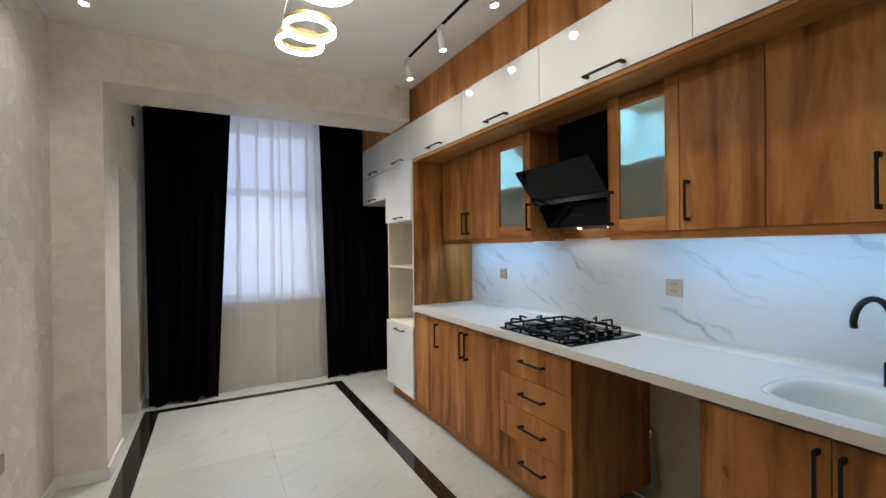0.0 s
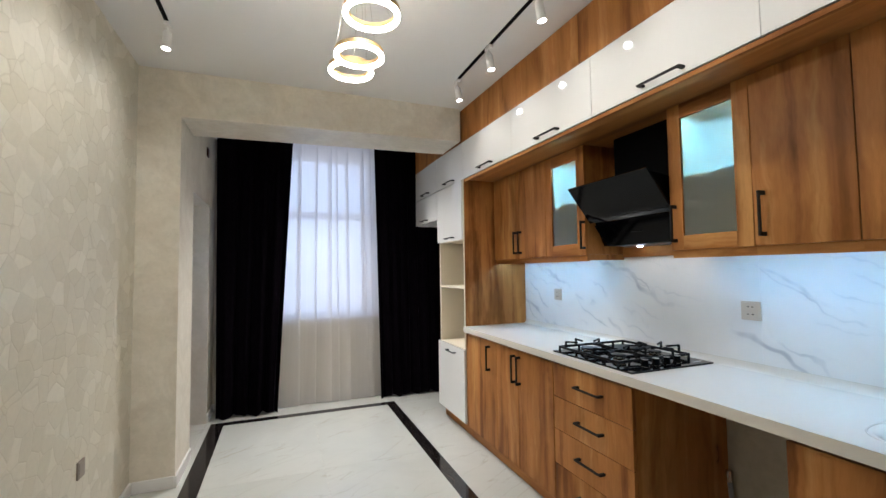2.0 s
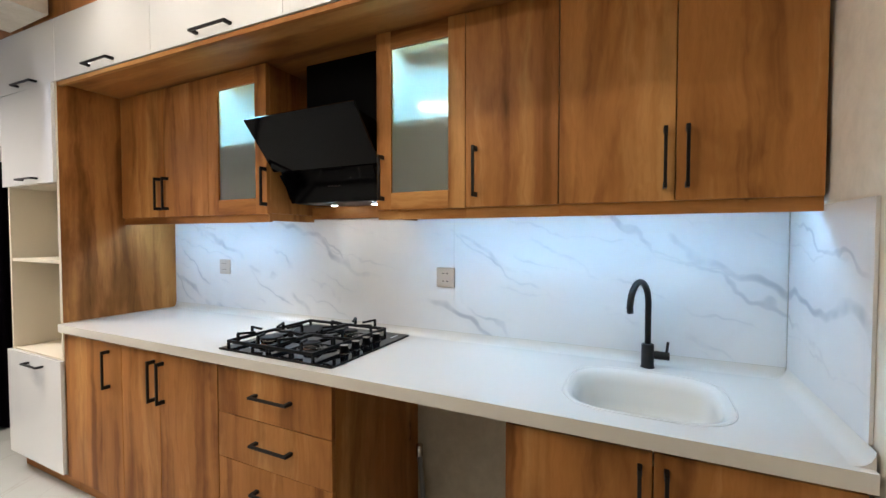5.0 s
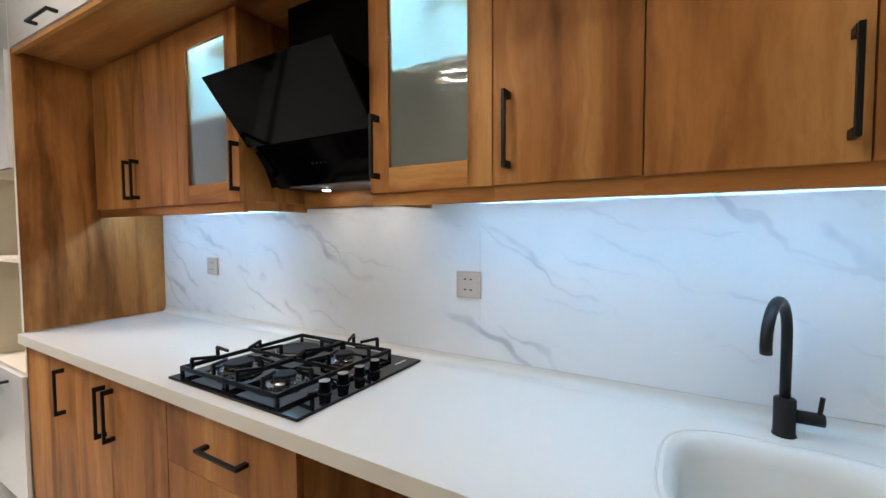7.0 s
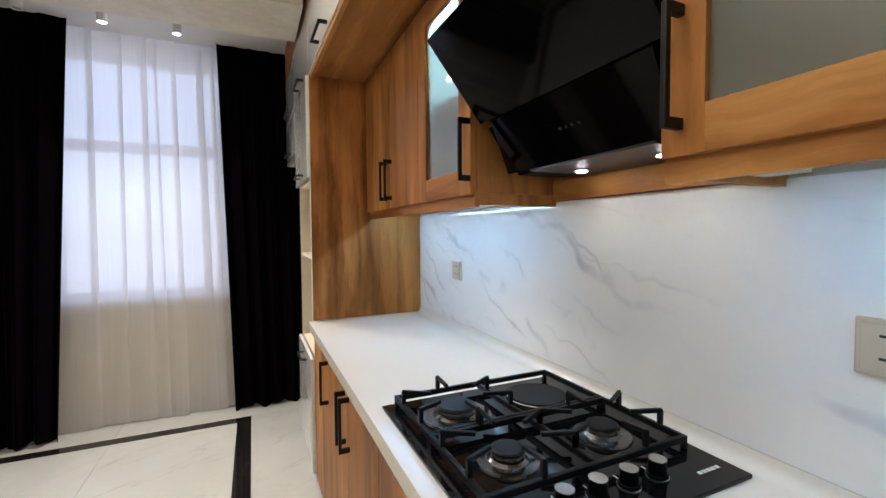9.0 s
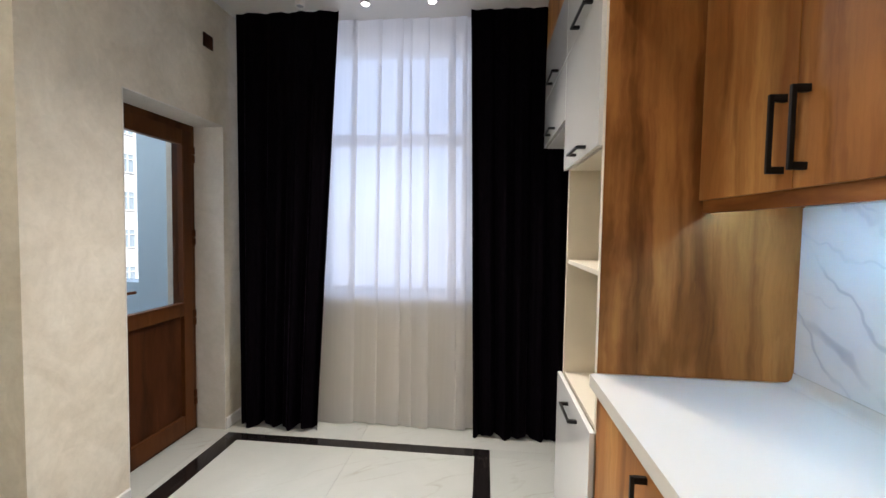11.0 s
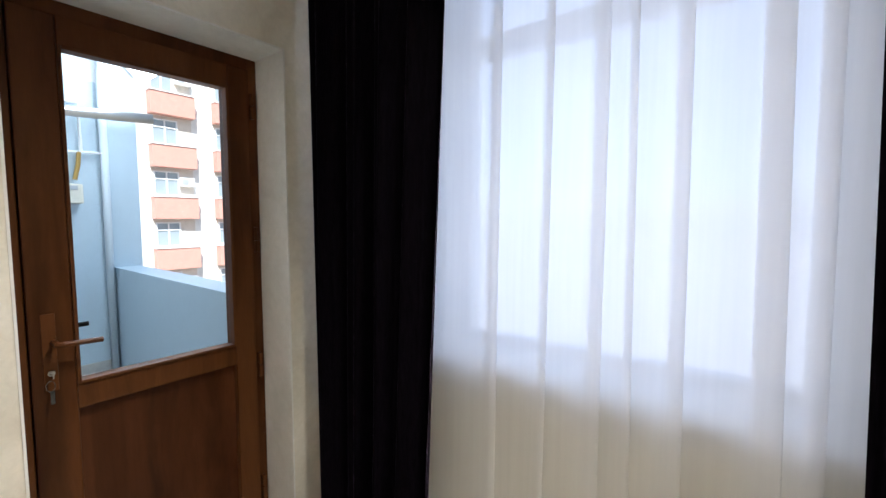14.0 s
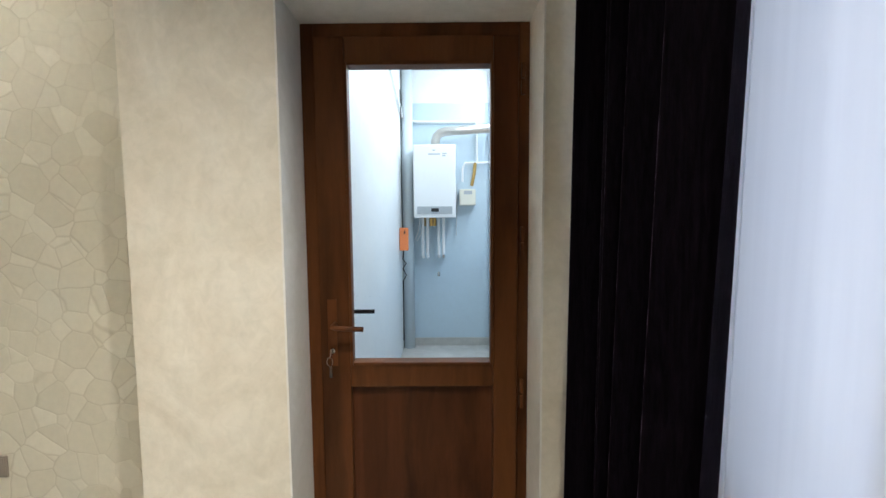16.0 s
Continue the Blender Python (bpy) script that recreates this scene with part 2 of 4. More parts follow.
def sheer():
    m = bpy.data.materials.new("white_sheer")
    m.use_nodes = True
    t = m.node_tree
    t.nodes.remove(t.nodes["Principled BSDF"])
    out = t.nodes["Material Output"]
    clear, through_light, diff = (t.nodes.new("ShaderNodeBsdf" + k) for k in ("Transparent", "Translucent", "Diffuse"))
    a, b = t.nodes.new("ShaderNodeMixShader"), t.nodes.new("ShaderNodeMixShader")
    through_light.inputs[0].default_value = (0.985, 0.98, 0.99, 1)
    diff.inputs[0].default_value = (0.92, 0.90, 0.88, 1)
    a.inputs[0].default_value = 0.24
    t.links.new(through_light.outputs[0], a.inputs[1])
    t.links.new(diff.outputs[0], a.inputs[2])
    c, mp, nz, rp = (t.nodes.new("ShaderNode" + k) for k in ("TexCoord", "Mapping", "TexNoise", "MapRange"))
    mp.inputs["Scale"].default_value = (1, 1, 0.03)
    nz.inputs["Scale"].default_value = 60
    rp.inputs["To Min"].default_value, rp.inputs["To Max"].default_value = 0.77, 0.85
    t.links.new(c.outputs["Object"], mp.inputs[0])
    t.links.new(mp.outputs[0], nz.inputs["Vector"])
    t.links.new(nz.outputs["Fac"], rp.inputs[0])
    t.links.new(rp.outputs[0], b.inputs[0])
    t.links.new(clear.outputs[0], b.inputs[1])
    t.links.new(a.outputs[0], b.inputs[2])
    t.links.new(b.outputs[0], out.inputs[0])
    return m


SHEER = sheer()
GLASS = material("clear_glass", (1, 1, 1), 0.0, trans=1.0, ior=1.1)
FROSTED = material("tinted_frosted_glass", (0.84, 0.86, 0.79), 0.28, trans=0.92, ior=1.2, coat=0.55, coat_rough=0.015)
RING_GLOW = material("ring_diffuser", (0.9, 0.85, 0.75), 0.5, glow=(1.0, 0.87, 0.68), emit=46.0)
LAMP_GLOW = material("lamp_lens", (0.9, 0.9, 0.9), 0.4, glow=(1.0, 0.92, 0.80), emit=14.0)
STRIP_GLOW = material("led_strip", (0.9, 0.9, 0.9), 0.4, glow=(0.37, 0.69, 1.0), emit=35.0)
CYAN_GLOW = material("cyan_led_strip", (0.9, 0.9, 0.9), 0.4, glow=(0.28, 0.72, 1.0), emit=80.0)
HOOD_GLOW = material("hood_lamp_lens", (0.9, 0.9, 0.9), 0.4, glow=(1.0, 0.98, 0.92), emit=60.0)
BLUE_WALL = plaster("pale_blue_wall_paint", (0.535, 0.635, 0.70), (0.55, 0.65, 0.715), 0.02, 0.015)
PALE_WALL = plaster("white_exterior_paint", (0.76, 0.78, 0.78), (0.80, 0.81, 0.80), 0.02, 0.015)
FACADE = plaster("facade_render", (0.74, 0.72, 0.68), (0.82, 0.80, 0.77), 0.1)
# red and tan are paled: the door glass's veil is mixed into them
FACADE_RED = plaster("red_facade_panel", (0.64, 0.33, 0.26), (0.70, 0.37, 0.29), 0.1)
FACADE_TAN = plaster("tan_recess_wall", (0.62, 0.56, 0.48), (0.70, 0.63, 0.55), 0.1)
PANE_DARK = material("far_window_glass", (0.33, 0.38, 0.41), 0.4)
FLOOR_GREY = plaster("balcony_floor_screed", (0.45, 0.44, 0.41), (0.58, 0.56, 0.52), 0.2)
EARTH = plaster("street_ground", (0.20, 0.18, 0.15), (0.28, 0.25, 0.21), 0.2)
PIPE_WHITE = material("white_pipe", (0.80, 0.80, 0.79), 0.35)
PIPE_GREY = material("grey_pipe", (0.24, 0.26, 0.27), 0.45)
PIPE_PALE = material("pale_grey_pipe", (0.66, 0.72, 0.75), 0.45)
DARK_CHROME = material("dark_chrome", (0.16, 0.155, 0.15), 0.18, 1.0)
ALU = material("foil_flue", (0.55, 0.53, 0.49), 0.35, 0.8)
BRASS = material("brass", (0.55, 0.36, 0.12), 0.35, 0.9)
ORANGE = material("orange_plastic", (0.85, 0.25, 0.08), 0.45)
YELLOWED = material("pale_yellow_plastic", (0.70, 0.67, 0.56), 0.5)
GREY_PANEL = material("grey_panel", (0.42, 0.44, 0.45), 0.4)
MARK_GREY = material("printed_grey", (0.55, 0.55, 0.55), 0.4)


# ---- mesh helpers ----
def mesh_of(name, bm, mat):
    me = bpy.data.meshes.new(name)
    bm.to_mesh(me)
    bm.free()
    me.materials.append(mat)
    return me


def smooth(ob):
    for p in ob.data.polygons:
        p.use_smooth = True
    return ob


def thing(name, at, label, category, group="", kind=""):
    ob = new(name)
    ob.location = at
    ob.empty_display_size = 0.05
    return tagged(ob, label, category, group, kind)


def part(name, bm, mat, parent, label=""):
    """One mesh, in the world's coordinates, under a thing or a part."""
    ob = new(name, mesh_of(name, bm, mat))
    ob.parent = parent
    if parent.data is None:
        ob.matrix_parent_inverse = Matrix.Translation(-parent.location)
    return tagged(ob, label)


def structure(name, bm, mat, label, category):
    return tagged(new(name, mesh_of(name, bm, mat)), label, category, "", "structure")


def solid(name, bm, mat, label, category, group=""):
    return tagged(new(name, mesh_of(name, bm, mat)), label, category, group)


def add_box(bm, x, y, z, bevel=0.0):
    """A box between pairs of x, y and z, its edges eased by bevel."""
    m = Matrix.Translation([(a + b) / 2 for a, b in (x, y, z)]) @ Matrix.Diagonal([*(b - a for a, b in (x, y, z)), 1])
    made = bmesh.ops.create_cube(bm, size=1, matrix=m)["verts"]
    if bevel:
        edges = list({e for v in made for e in v.link_edges})
        bmesh.ops.bevel(bm, geom=edges, offset=bevel, segments=2, affect="EDGES", profile=0.6)
    return bm


def box(x, y, z, bevel=0.0):
    return add_box(bmesh.new(), x, y, z, bevel)


def boxes(*list_of, bevel=0.0):
    bm = bmesh.new()
    for b in list_of:
        add_box(bm, *b, bevel)
    return bm


def add_tube(bm, points, r, n=10, caps=True):
    """A round tube along points; r is one radius or one for each point."""
    points = [Vector(p) for p in points]
    radii = r if isinstance(r, (list, tuple)) else [r] * len(points)
    side, rings = None, []
    for i, p in enumerate(points):
        d = (points[min(i + 1, len(points) - 1)] - points[max(i - 1, 0)]).normalized()
        if side is None:
            side = d.orthogonal().normalized()
        side = (side - d * side.dot(d)).normalized()
        up = d.cross(side)
        rings.append([bm.verts.new(p + radii[i] * (math.cos(a) * side + math.sin(a) * up)) for a in (2 * math.pi * k / n for k in range(n))])
    for a, b in zip(rings, rings[1:]):
        for k in range(n):
            bm.faces.new((a[k], a[(k + 1) % n], b[(k + 1) % n], b[k]))
    if caps:
        bm.faces.new(list(reversed(rings[0])))
        bm.faces.new(rings[-1])
    bmesh.ops.recalc_face_normals(bm, faces=bm.faces[:])
    return bm


def tube(points, r, n=10, caps=True):
    return add_tube(bmesh.new(), points, r, n, caps)


def turned(at, profile, n=28, axis="z"):
    """A solid of revolution: profile gives (radius, height) pairs from one end to the other."""
    bm = bmesh.new()
    rings = []
    for r, h in profile:
        ring = []
        for k in range(n):
            a = 2 * math.pi * k / n
            c = {"z": (r * math.cos(a), r * math.sin(a), h), "x": (h, r * math.cos(a), r * math.sin(a)), "y": (r * math.cos(a), h, r * math.sin(a))}[axis]
            ring.append(bm.verts.new(Vector(at) + Vector(c)))
        rings.append(ring)
    for a, b in zip(rings, rings[1:]):
        for k in range(n):
            bm.faces.new((a[k], a[(k + 1) % n], b[(k + 1) % n], b[k]))
    bm.faces.new(rings[0])
    bm.faces.new(rings[-1])
    bmesh.ops.recalc_face_normals(bm, faces=bm.faces[:])
    return bm


def prism(outline, y0, y1):
    """An outline of (x, z) pairs drawn out from y0 to y1."""
    bm = bmesh.new()
    a, b = [[bm.verts.new((x, y, z)) for x, z in outline] for y in (y0, y1)]
    bm.faces.new(a)
    bm.faces.new(list(reversed(b)))
    for i in range(len(outline)):
        j = (i + 1) % len(outline)
        bm.faces.new((a[i], b[i], b[j], a[j]))
    bmesh.ops.recalc_face_normals(bm, faces=bm.faces[:])
    return bm


def prism_along(outline, y0, y1):
    """A moulding of one profile in x and z, with its curve shaded smooth."""
    bm = prism(outline, y0, y1)
    for f in bm.faces:
        f.smooth = len(f.verts) == 4
    for e in bm.edges:
        e.smooth = e.calc_face_angle(9.0) < 0.9
    return bm


# ---- the room ----
CEIL, EAST, WEST, ALCOVE, SOUTH, NORTH = 2.725, 2.54, -0.345, -0.100, 0.532, 5.2
BEAM0, BEAM1, BEAM_Z = 3.64, 4.06, 2.403

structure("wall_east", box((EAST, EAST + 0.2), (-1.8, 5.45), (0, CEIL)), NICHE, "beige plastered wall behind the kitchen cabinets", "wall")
structure("wall_west", box((-0.5, WEST), (SOUTH, BEAM0), (0, CEIL)), WALLPAPER, "cream wallpaper wall embossed with pebble shapes", "wall")
DOOR0, DOOR1, DOOR_Z = 4.088, 4.846, 1.988
structure("wall_alcove", boxes(((-0.5, ALCOVE), (BEAM0, DOOR0), (0, CEIL)), ((-0.5, ALCOVE), (DOOR0, DOOR1), (DOOR_Z, CEIL)),
                               ((-0.5, ALCOVE), (DOOR1, NORTH), (0, CEIL))), PLASTER, "beige decorative plaster wall around the balcony door", "wall")
WIN0, WIN1, SILL, WIN_TOP = 0.39, 1.505, 0.860, 2.66
structure("wall_north", boxes(((-0.5, WIN0), (NORTH, 5.45), (0, CEIL)), ((WIN1, EAST), (NORTH, 5.45), (0, CEIL)),
                              ((WIN0, WIN1), (NORTH, 5.45), (0, SILL)), ((WIN0, WIN1), (NORTH, 5.45), (WIN_TOP, CEIL))), PLASTER,
          "beige plastered window wall behind the curtains", "wall")
structure("wall_south", boxes(((1.55, EAST), (0.36, SOUTH), (0, CEIL)), ((-0.5, -0.25), (0.36, SOUTH), (0, CEIL))), PLASTER,
          "beige marbled plaster wall beside the worktop", "wall")
structure("wall_passage", boxes(((-0.65, -0.5), (-1.95, 0.53), (0, CEIL)), ((-0.5, EAST), (-1.95, -1.8), (0, CEIL))), PLASTER,
          "beige plaster walls of the passage behind", "wall")
beam_mesh = box((ALCOVE, 1.932), (BEAM0, BEAM1), (BEAM_Z, CEIL))
for v in beam_mesh.verts:
    if v.co.z < CEIL - 0.1:
        v.co.z += 0.010 + 0.018 * (v.co.x - ALCOVE)
structure("beam", beam_mesh, PLASTER, "beige plastered ceiling beam across the room", "beam")
structure("ceiling", box((-0.65, EAST + 0.2), (-1.95, 5.45), (CEIL, CEIL + 0.12)), CEILING, "matt off-white ceiling", "ceiling")


def skirting(name, x, y):
    structure(name, box(x, y, (0, 0.075), 0.006), WHITE_PAINT, "white painted skirting board along the wall", "baseboard")


skirting("baseboard_west", (WEST, WEST + 0.014), (SOUTH, BEAM0))
skirting("baseboard_pilaster", (WEST + 0.014, ALCOVE), (BEAM0 - 0.014, BEAM0))
skirting("baseboard_alcove", (ALCOVE, ALCOVE + 0.014), (BEAM0 - 0.014, DOOR0))
skirting("baseboard_alcove", (ALCOVE, ALCOVE + 0.014), (DOOR1, NORTH - 0.014))
skirting("baseboard_north", (ALCOVE, 1.95), (NORTH - 0.014, NORTH))

# ---- window behind the sheer ----
window = thing("window_1", (0.955, 5.3, SILL), "white plastic window behind a sheer curtain", "window", kind="structure")
F = 0.055
part("window_frame", boxes(((WIN0, WIN0 + F), (5.30, 5.36), (SILL, WIN_TOP)), ((WIN1 - F, WIN1), (5.30, 5.36), (SILL, WIN_TOP)),
                           ((WIN0 + F, WIN1 - F), (5.30, 5.36), (SILL, SILL + F)), ((WIN0 + F, WIN1 - F), (5.30, 5.36), (WIN_TOP - F, WIN_TOP))), PVC, window)
part("transom", box((WIN0 + F, WIN1 - F), (5.295, 5.36), (1.95, 2.03), 0.004), PVC, window)
part("window_sill", box((WIN0 - 0.03, WIN1 + 0.03), (NORTH - 0.115, 5.299), (SILL + 0.001, SILL + 0.030), 0.006), PVC, window)
for x0, x1, z0, z1 in ((WIN0 + F, WIN1 - F, SILL + F, 1.95), (WIN0 + F, WIN1 - F, 2.03, WIN_TOP - F)):
    pane = part("pane", box((x0, x1), (5.325, 5.332), (z0, z1)), GLASS, window, "clear window glass")
    pane.visible_shadow = False


# ---- curtains ----
def curtain(name, top, bottom, y, z, amp, folds, seed, mat, label, columns=160, rows=14, lean=0.0, wrap=0.35):
    rnd = random.Random(seed)
    phase = [rnd.uniform(0, 6.28) for _ in range(4)]
    bm = bmesh.new()
    grid = []
    for j in range(rows + 1):
        v = j / rows
        x0, x1 = (top[k] + (bottom[k] - top[k]) * v for k in (0, 1))
        line = []
        for i in range(columns + 1):
            u = i / columns
            s = 2 * math.pi * folds * (u + 0.018 * math.sin(7 * u + phase[0]) + 0.010 * v * math.sin(11 * u + phase[1]))
            d = math.sin(s) + 0.35 * math.sin(2.3 * s + phase[2]) + 0.25 * math.sin(0.37 * s + phase[3])
            a = amp * (0.30 + 0.80 * v ** 0.6)
            hem = 0.012 * math.sin(s * 0.5 + phase[1]) if j == rows else 0
            line.append(bm.verts.new((x0 + (x1 - x0) * u + wrap * a * math.cos(s + 0.6), y + a * d - lean * v, z[1] + (z[0] - z[1]) * v + hem)))
        grid.append(line)
    for a, b in zip(grid, grid[1:]):
        for i in range(columns):
            bm.faces.new((a[i], b[i], b[i + 1], a[i + 1]))
    return smooth(solid(name, bm, mat, label, "curtain", "curtains at the window"))


BLACK_LABEL = "black velvet curtain hanging in deep folds to the floor"
curtain("curtain", (-0.055, 0.640), (-0.040, 0.515), 4.915, (0.012, 2.723), 0.032, 4.4, 3, VELVET, BLACK_LABEL, 200)
curtain("curtain", (1.47, 2.50), (1.53, 2.50), 4.962, (0.012, 2.723), 0.021, 8.5, 5, VELVET, BLACK_LABEL, 240)


def sheer_curtain():
    """A thin cloth that hangs in flat pleats, each lapping over the next."""
    rnd = random.Random(12)
    x, pleats = 0.27, []
    while x < 1.68:
        pleats.append((x, rnd.uniform(0.016, 0.046), rnd.uniform(-0.014, 0.014), rnd.uniform(-0.014, 0.020)))
        x += rnd.choice((0.09, 0.15, 0.21, 0.26)) * rnd.uniform(0.85, 1.15)
    bm, grid, rows = bmesh.new(), [], 18
    for j in range(rows + 1):
        v = j / rows
        spread = 1 + 0.09 * v
        line = []
        for k, (px, lap, drift, grow) in enumerate(pleats[:-1]):
            nx, nlap, ndrift, ngrow = pleats[k + 1]
            x0 = 0.95 + (px + drift * v - 0.95) * spread
            x1 = 0.95 + (nx + ndrift * v - 0.95) * spread
            wide = max(0.006, nlap + ngrow * v)
            front, back = 5.040 - 0.020 * v, 5.056 - 0.012 * v
            bulge = 0.007 * (0.6 + v) * (1 if k % 2 else -0.7)
            for i in range(1, 14):
                f = i / 14
                ease = f * f * (3 - 2 * f)
                line.append((x0 + (x1 + wide - x0) * f, back + (front - back) * ease - bulge * math.sin(math.pi * f)))
            for f, d in ((1.0, 0.0), (1.03, 0.0012), (1.03, 0.0026), (0.96, 0.0040), (0.7, 0.0062), (0.4, 0.0085), (0.1, 0.0110), (0.0, 0.0130), (-0.02, 0.0150)):
                line.append((x1 + wide * f, front + d))
        z = 2.723 - 2.713 * v
        grid.append([bm.verts.new((px, py, z + (0.006 * math.sin(9 * px) if j == rows else 0))) for px, py in line])
    for a, b in zip(grid, grid[1:]):
        for i in range(len(a) - 1):
            bm.faces.new((a[i], b[i], b[i + 1], a[i + 1]))
    return smooth(solid("sheer_curtain", bm, SHEER, "thin white sheer curtain over the bright window", "curtain", "curtains at the window"))


sheer_curtain()

REVEAL = plaster("white_reveal_plaster", (0.74, 0.71, 0.65), (0.82, 0.79, 0.74), 0.10, 0.05)
structure("door_reveal", boxes(((-0.296, ALCOVE + 0.002), (DOOR1 - 0.006, DOOR1 + 0.0), (0.001, DOOR_Z - 0.006)), ((-0.296, ALCOVE + 0.002), (DOOR0, DOOR0 + 0.006), (0.001, DOOR_Z - 0.006)),
                               ((-0.296, ALCOVE + 0.002), (DOOR0, DOOR1), (DOOR_Z - 0.006, DOOR_Z))), REVEAL, "smooth whitish plaster reveal round the balcony door", "reveal")

# ---- balcony door ----
door = thing("door_1", (-0.33, 4.45, 0), "brown wooden balcony door with a large glass pane", "door", kind="structure")
D0, D1, DX0, DX1 = DOOR0 + 0.004, DOOR1 - 0.004, -0.365, -0.300
G0, G1, GZ0, GZ1 = 4.236, 4.722, 0.852, 1.856
part("door_frame", boxes(((DX0, DX1), (D0, D0 + 0.042), (0, 1.984)), ((DX0, DX1), (D1 - 0.036, D1), (0, 1.984)),
                         ((DX0, DX1), (D0 + 0.042, D1 - 0.036), (1.941, 1.984)), bevel=0.003), BROWN, door, "dark brown door frame")
S0, S1 = D0 + 0.044, D1 - 0.038
part("rebate", boxes(((DX0 - 0.024, DX0 - 0.001), (D0, D0 + 0.060), (0.019, 1.984)), ((DX0 - 0.024, DX0 - 0.001), (D1 - 0.054, D1), (0.019, 1.984)),
                     ((DX0 - 0.024, DX0 - 0.001), (D0 + 0.060, D1 - 0.054), (1.925, 1.984))), BROWN_DARK, door)
part("stile", box((DX0, -0.287), (S0, G0), (0.02, 1.939), 0.005), BROWN, door)
part("stile", box((DX0, -0.287), (G1, S1), (0.02, 1.939), 0.005), BROWN, door)
part("rail", box((DX0, -0.288), (G0, G1), (GZ1, 1.939), 0.004), BROWN, door)
part("rail", box((DX0, -0.288), (G0, G1), (0.775, GZ0), 0.004), BROWN, door)
part("rail", box((DX0, -0.288), (G0, G1), (0.02, 0.13), 0.004), BROWN, door)
part("lower_panel", box((-0.345, -0.312), (G0, G1), (0.13, 0.775)), BROWN_DARK, door, "darker brown wooden panel")
B = 0.010
part("glazing_bead", boxes(((-0.318, -0.281), (G0, G0 + B), (GZ0, GZ1)), ((-0.318, -0.281), (G1 - B, G1), (GZ0, GZ1)),
                           ((-0.318, -0.281), (G0 + B, G1 - B), (GZ0, GZ0 + B)), ((-0.318, -0.281), (G0 + B, G1 - B), (GZ1 - B, GZ1)), bevel=0.003), BROWN, door)
pane = part("pane", box((-0.334, -0.328), (G0, G1), (GZ0, GZ1)), GLASS, door, "clear glass pane")
pane.visible_shadow = False
plate = part("lock_plate", box((-0.287, -0.283), (4.162, 4.194), (0.85, 1.08), 0.002), BROWN, door)
part("lever", tube([(-0.284, 4.188, 0.995), (-0.238, 4.188, 0.995), (-0.233, 4.202, 0.994), (-0.233, 4.292, 0.990)], 0.008, 8), BROWN, plate, "brown lever handle")
part("outer_lever", tube([(-0.365, 4.188, 1.008), (-0.415, 4.188, 1.008), (-0.418, 4.202, 1.008), (-0.418, 4.298, 1.008)], 0.008, 8), BLACK_METAL, plate)
part("cylinder", turned((-0.282, 4.178, 0.905), [(0.009, 0), (0.009, 0.006)], 12, "x"), STEEL, plate)
part("key", boxes(((-0.276, -0.254), (4.176, 4.180), (0.893, 0.917))), STEEL, plate, "steel key in the lock")
part("key_ring", tube([(-0.262, 4.172 + 0.010 * math.sin(a), 0.872 + 0.016 * math.cos(a)) for a in [k * 0.7 for k in range(10)]], 0.0012, 5), STEEL, plate)
part("spare_key", box((-0.263, -0.261), (4.170, 4.180), (0.818, 0.858), 0.0005), DARK_CHROME, plate)
for z in (0.22, 0.75, 1.27, 1.80):
    part("hinge", boxes(((-0.304, -0.280), (D1 - 0.030, D1 - 0.018), (z - 0.05, z - 0.003)), ((-0.304, -0.280), (D1 - 0.030, D1 - 0.018), (z + 0.003, z + 0.05)), bevel=0.002), BROWN, door)
structure("threshold", box((-0.50, DX1), (DOOR0, DOOR1), (0.0, 0.018), 0.003), BROWN_DARK, "low brown door threshold", "threshold")


# ---- kitchen ----
def handle(parent, at, length, along, stand=0.028):
    """A square black bar on two feet. at: the middle, on the face x."""
    x, y, z = at
    h = length / 2
    if along == "z":
        list_of = [((x - stand, x), (y - 0.0055, y + 0.0055), (z + s * h - 0.008, z + s * h + 0.008)) for s in (-1, 1)]
        bar = ((x - stand - 0.008, x - stand + 0.002), (y - 0.0045, y + 0.0045), (z - h - 0.008, z + h + 0.008))
    else:
        list_of = [((x - stand, x), (y + s * h - 0.008, y + s * h + 0.008), (z - 0.0055, z + 0.0055)) for s in (-1, 1)]
        bar = ((x - stand - 0.008, x - stand + 0.002), (y - h - 0.008, y + h + 0.008), (z - 0.0045, z + 0.0045))
    return part("handle", boxes(*list_of, bar, bevel=0.0015), BLACK_METAL, parent, "matt black bar handle")


def slab_front(name, parent, x, y0, y1, z0, z1, mat, thick=0.018, gap=0.0015):
    return part(name, box((x, x + thick), (y0 + gap, y1 - gap), (z0 + gap, z1 - gap), 0.0012), mat, parent)


def carcass(parent, x0, x1, y0, y1, z0, z1, mat, back=True, t=0.016, lid=True):
    part("side_panel", box((x0, x1), (y0, y0 + t), (z0, z1)), mat, parent)
    part("side_panel", box((x0, x1), (y1 - t, y1), (z0, z1)), mat, parent)
    part("bottom_panel", box((x0, x1), (y0 + t, y1 - t), (z0, z0 + t)), mat, parent)
    if lid:
        part("top_panel", box((x0, x1), (y0 + t, y1 - t), (z1 - t, z1)), mat, parent)
    if back:
        part("back_panel", box((x1 - 0.006, x1), (y0 + t, y1 - t), (z0 + t, z1 - t)), mat, parent)


BACK = EAST - 0.004
BASE_X, TOP_Z, KICK = 1.955, 0.858, 0.10
PANEL0, PANEL1 = 3.630, 3.650
OAK_LABEL = "knotty honey oak base cabinet under the white worktop"

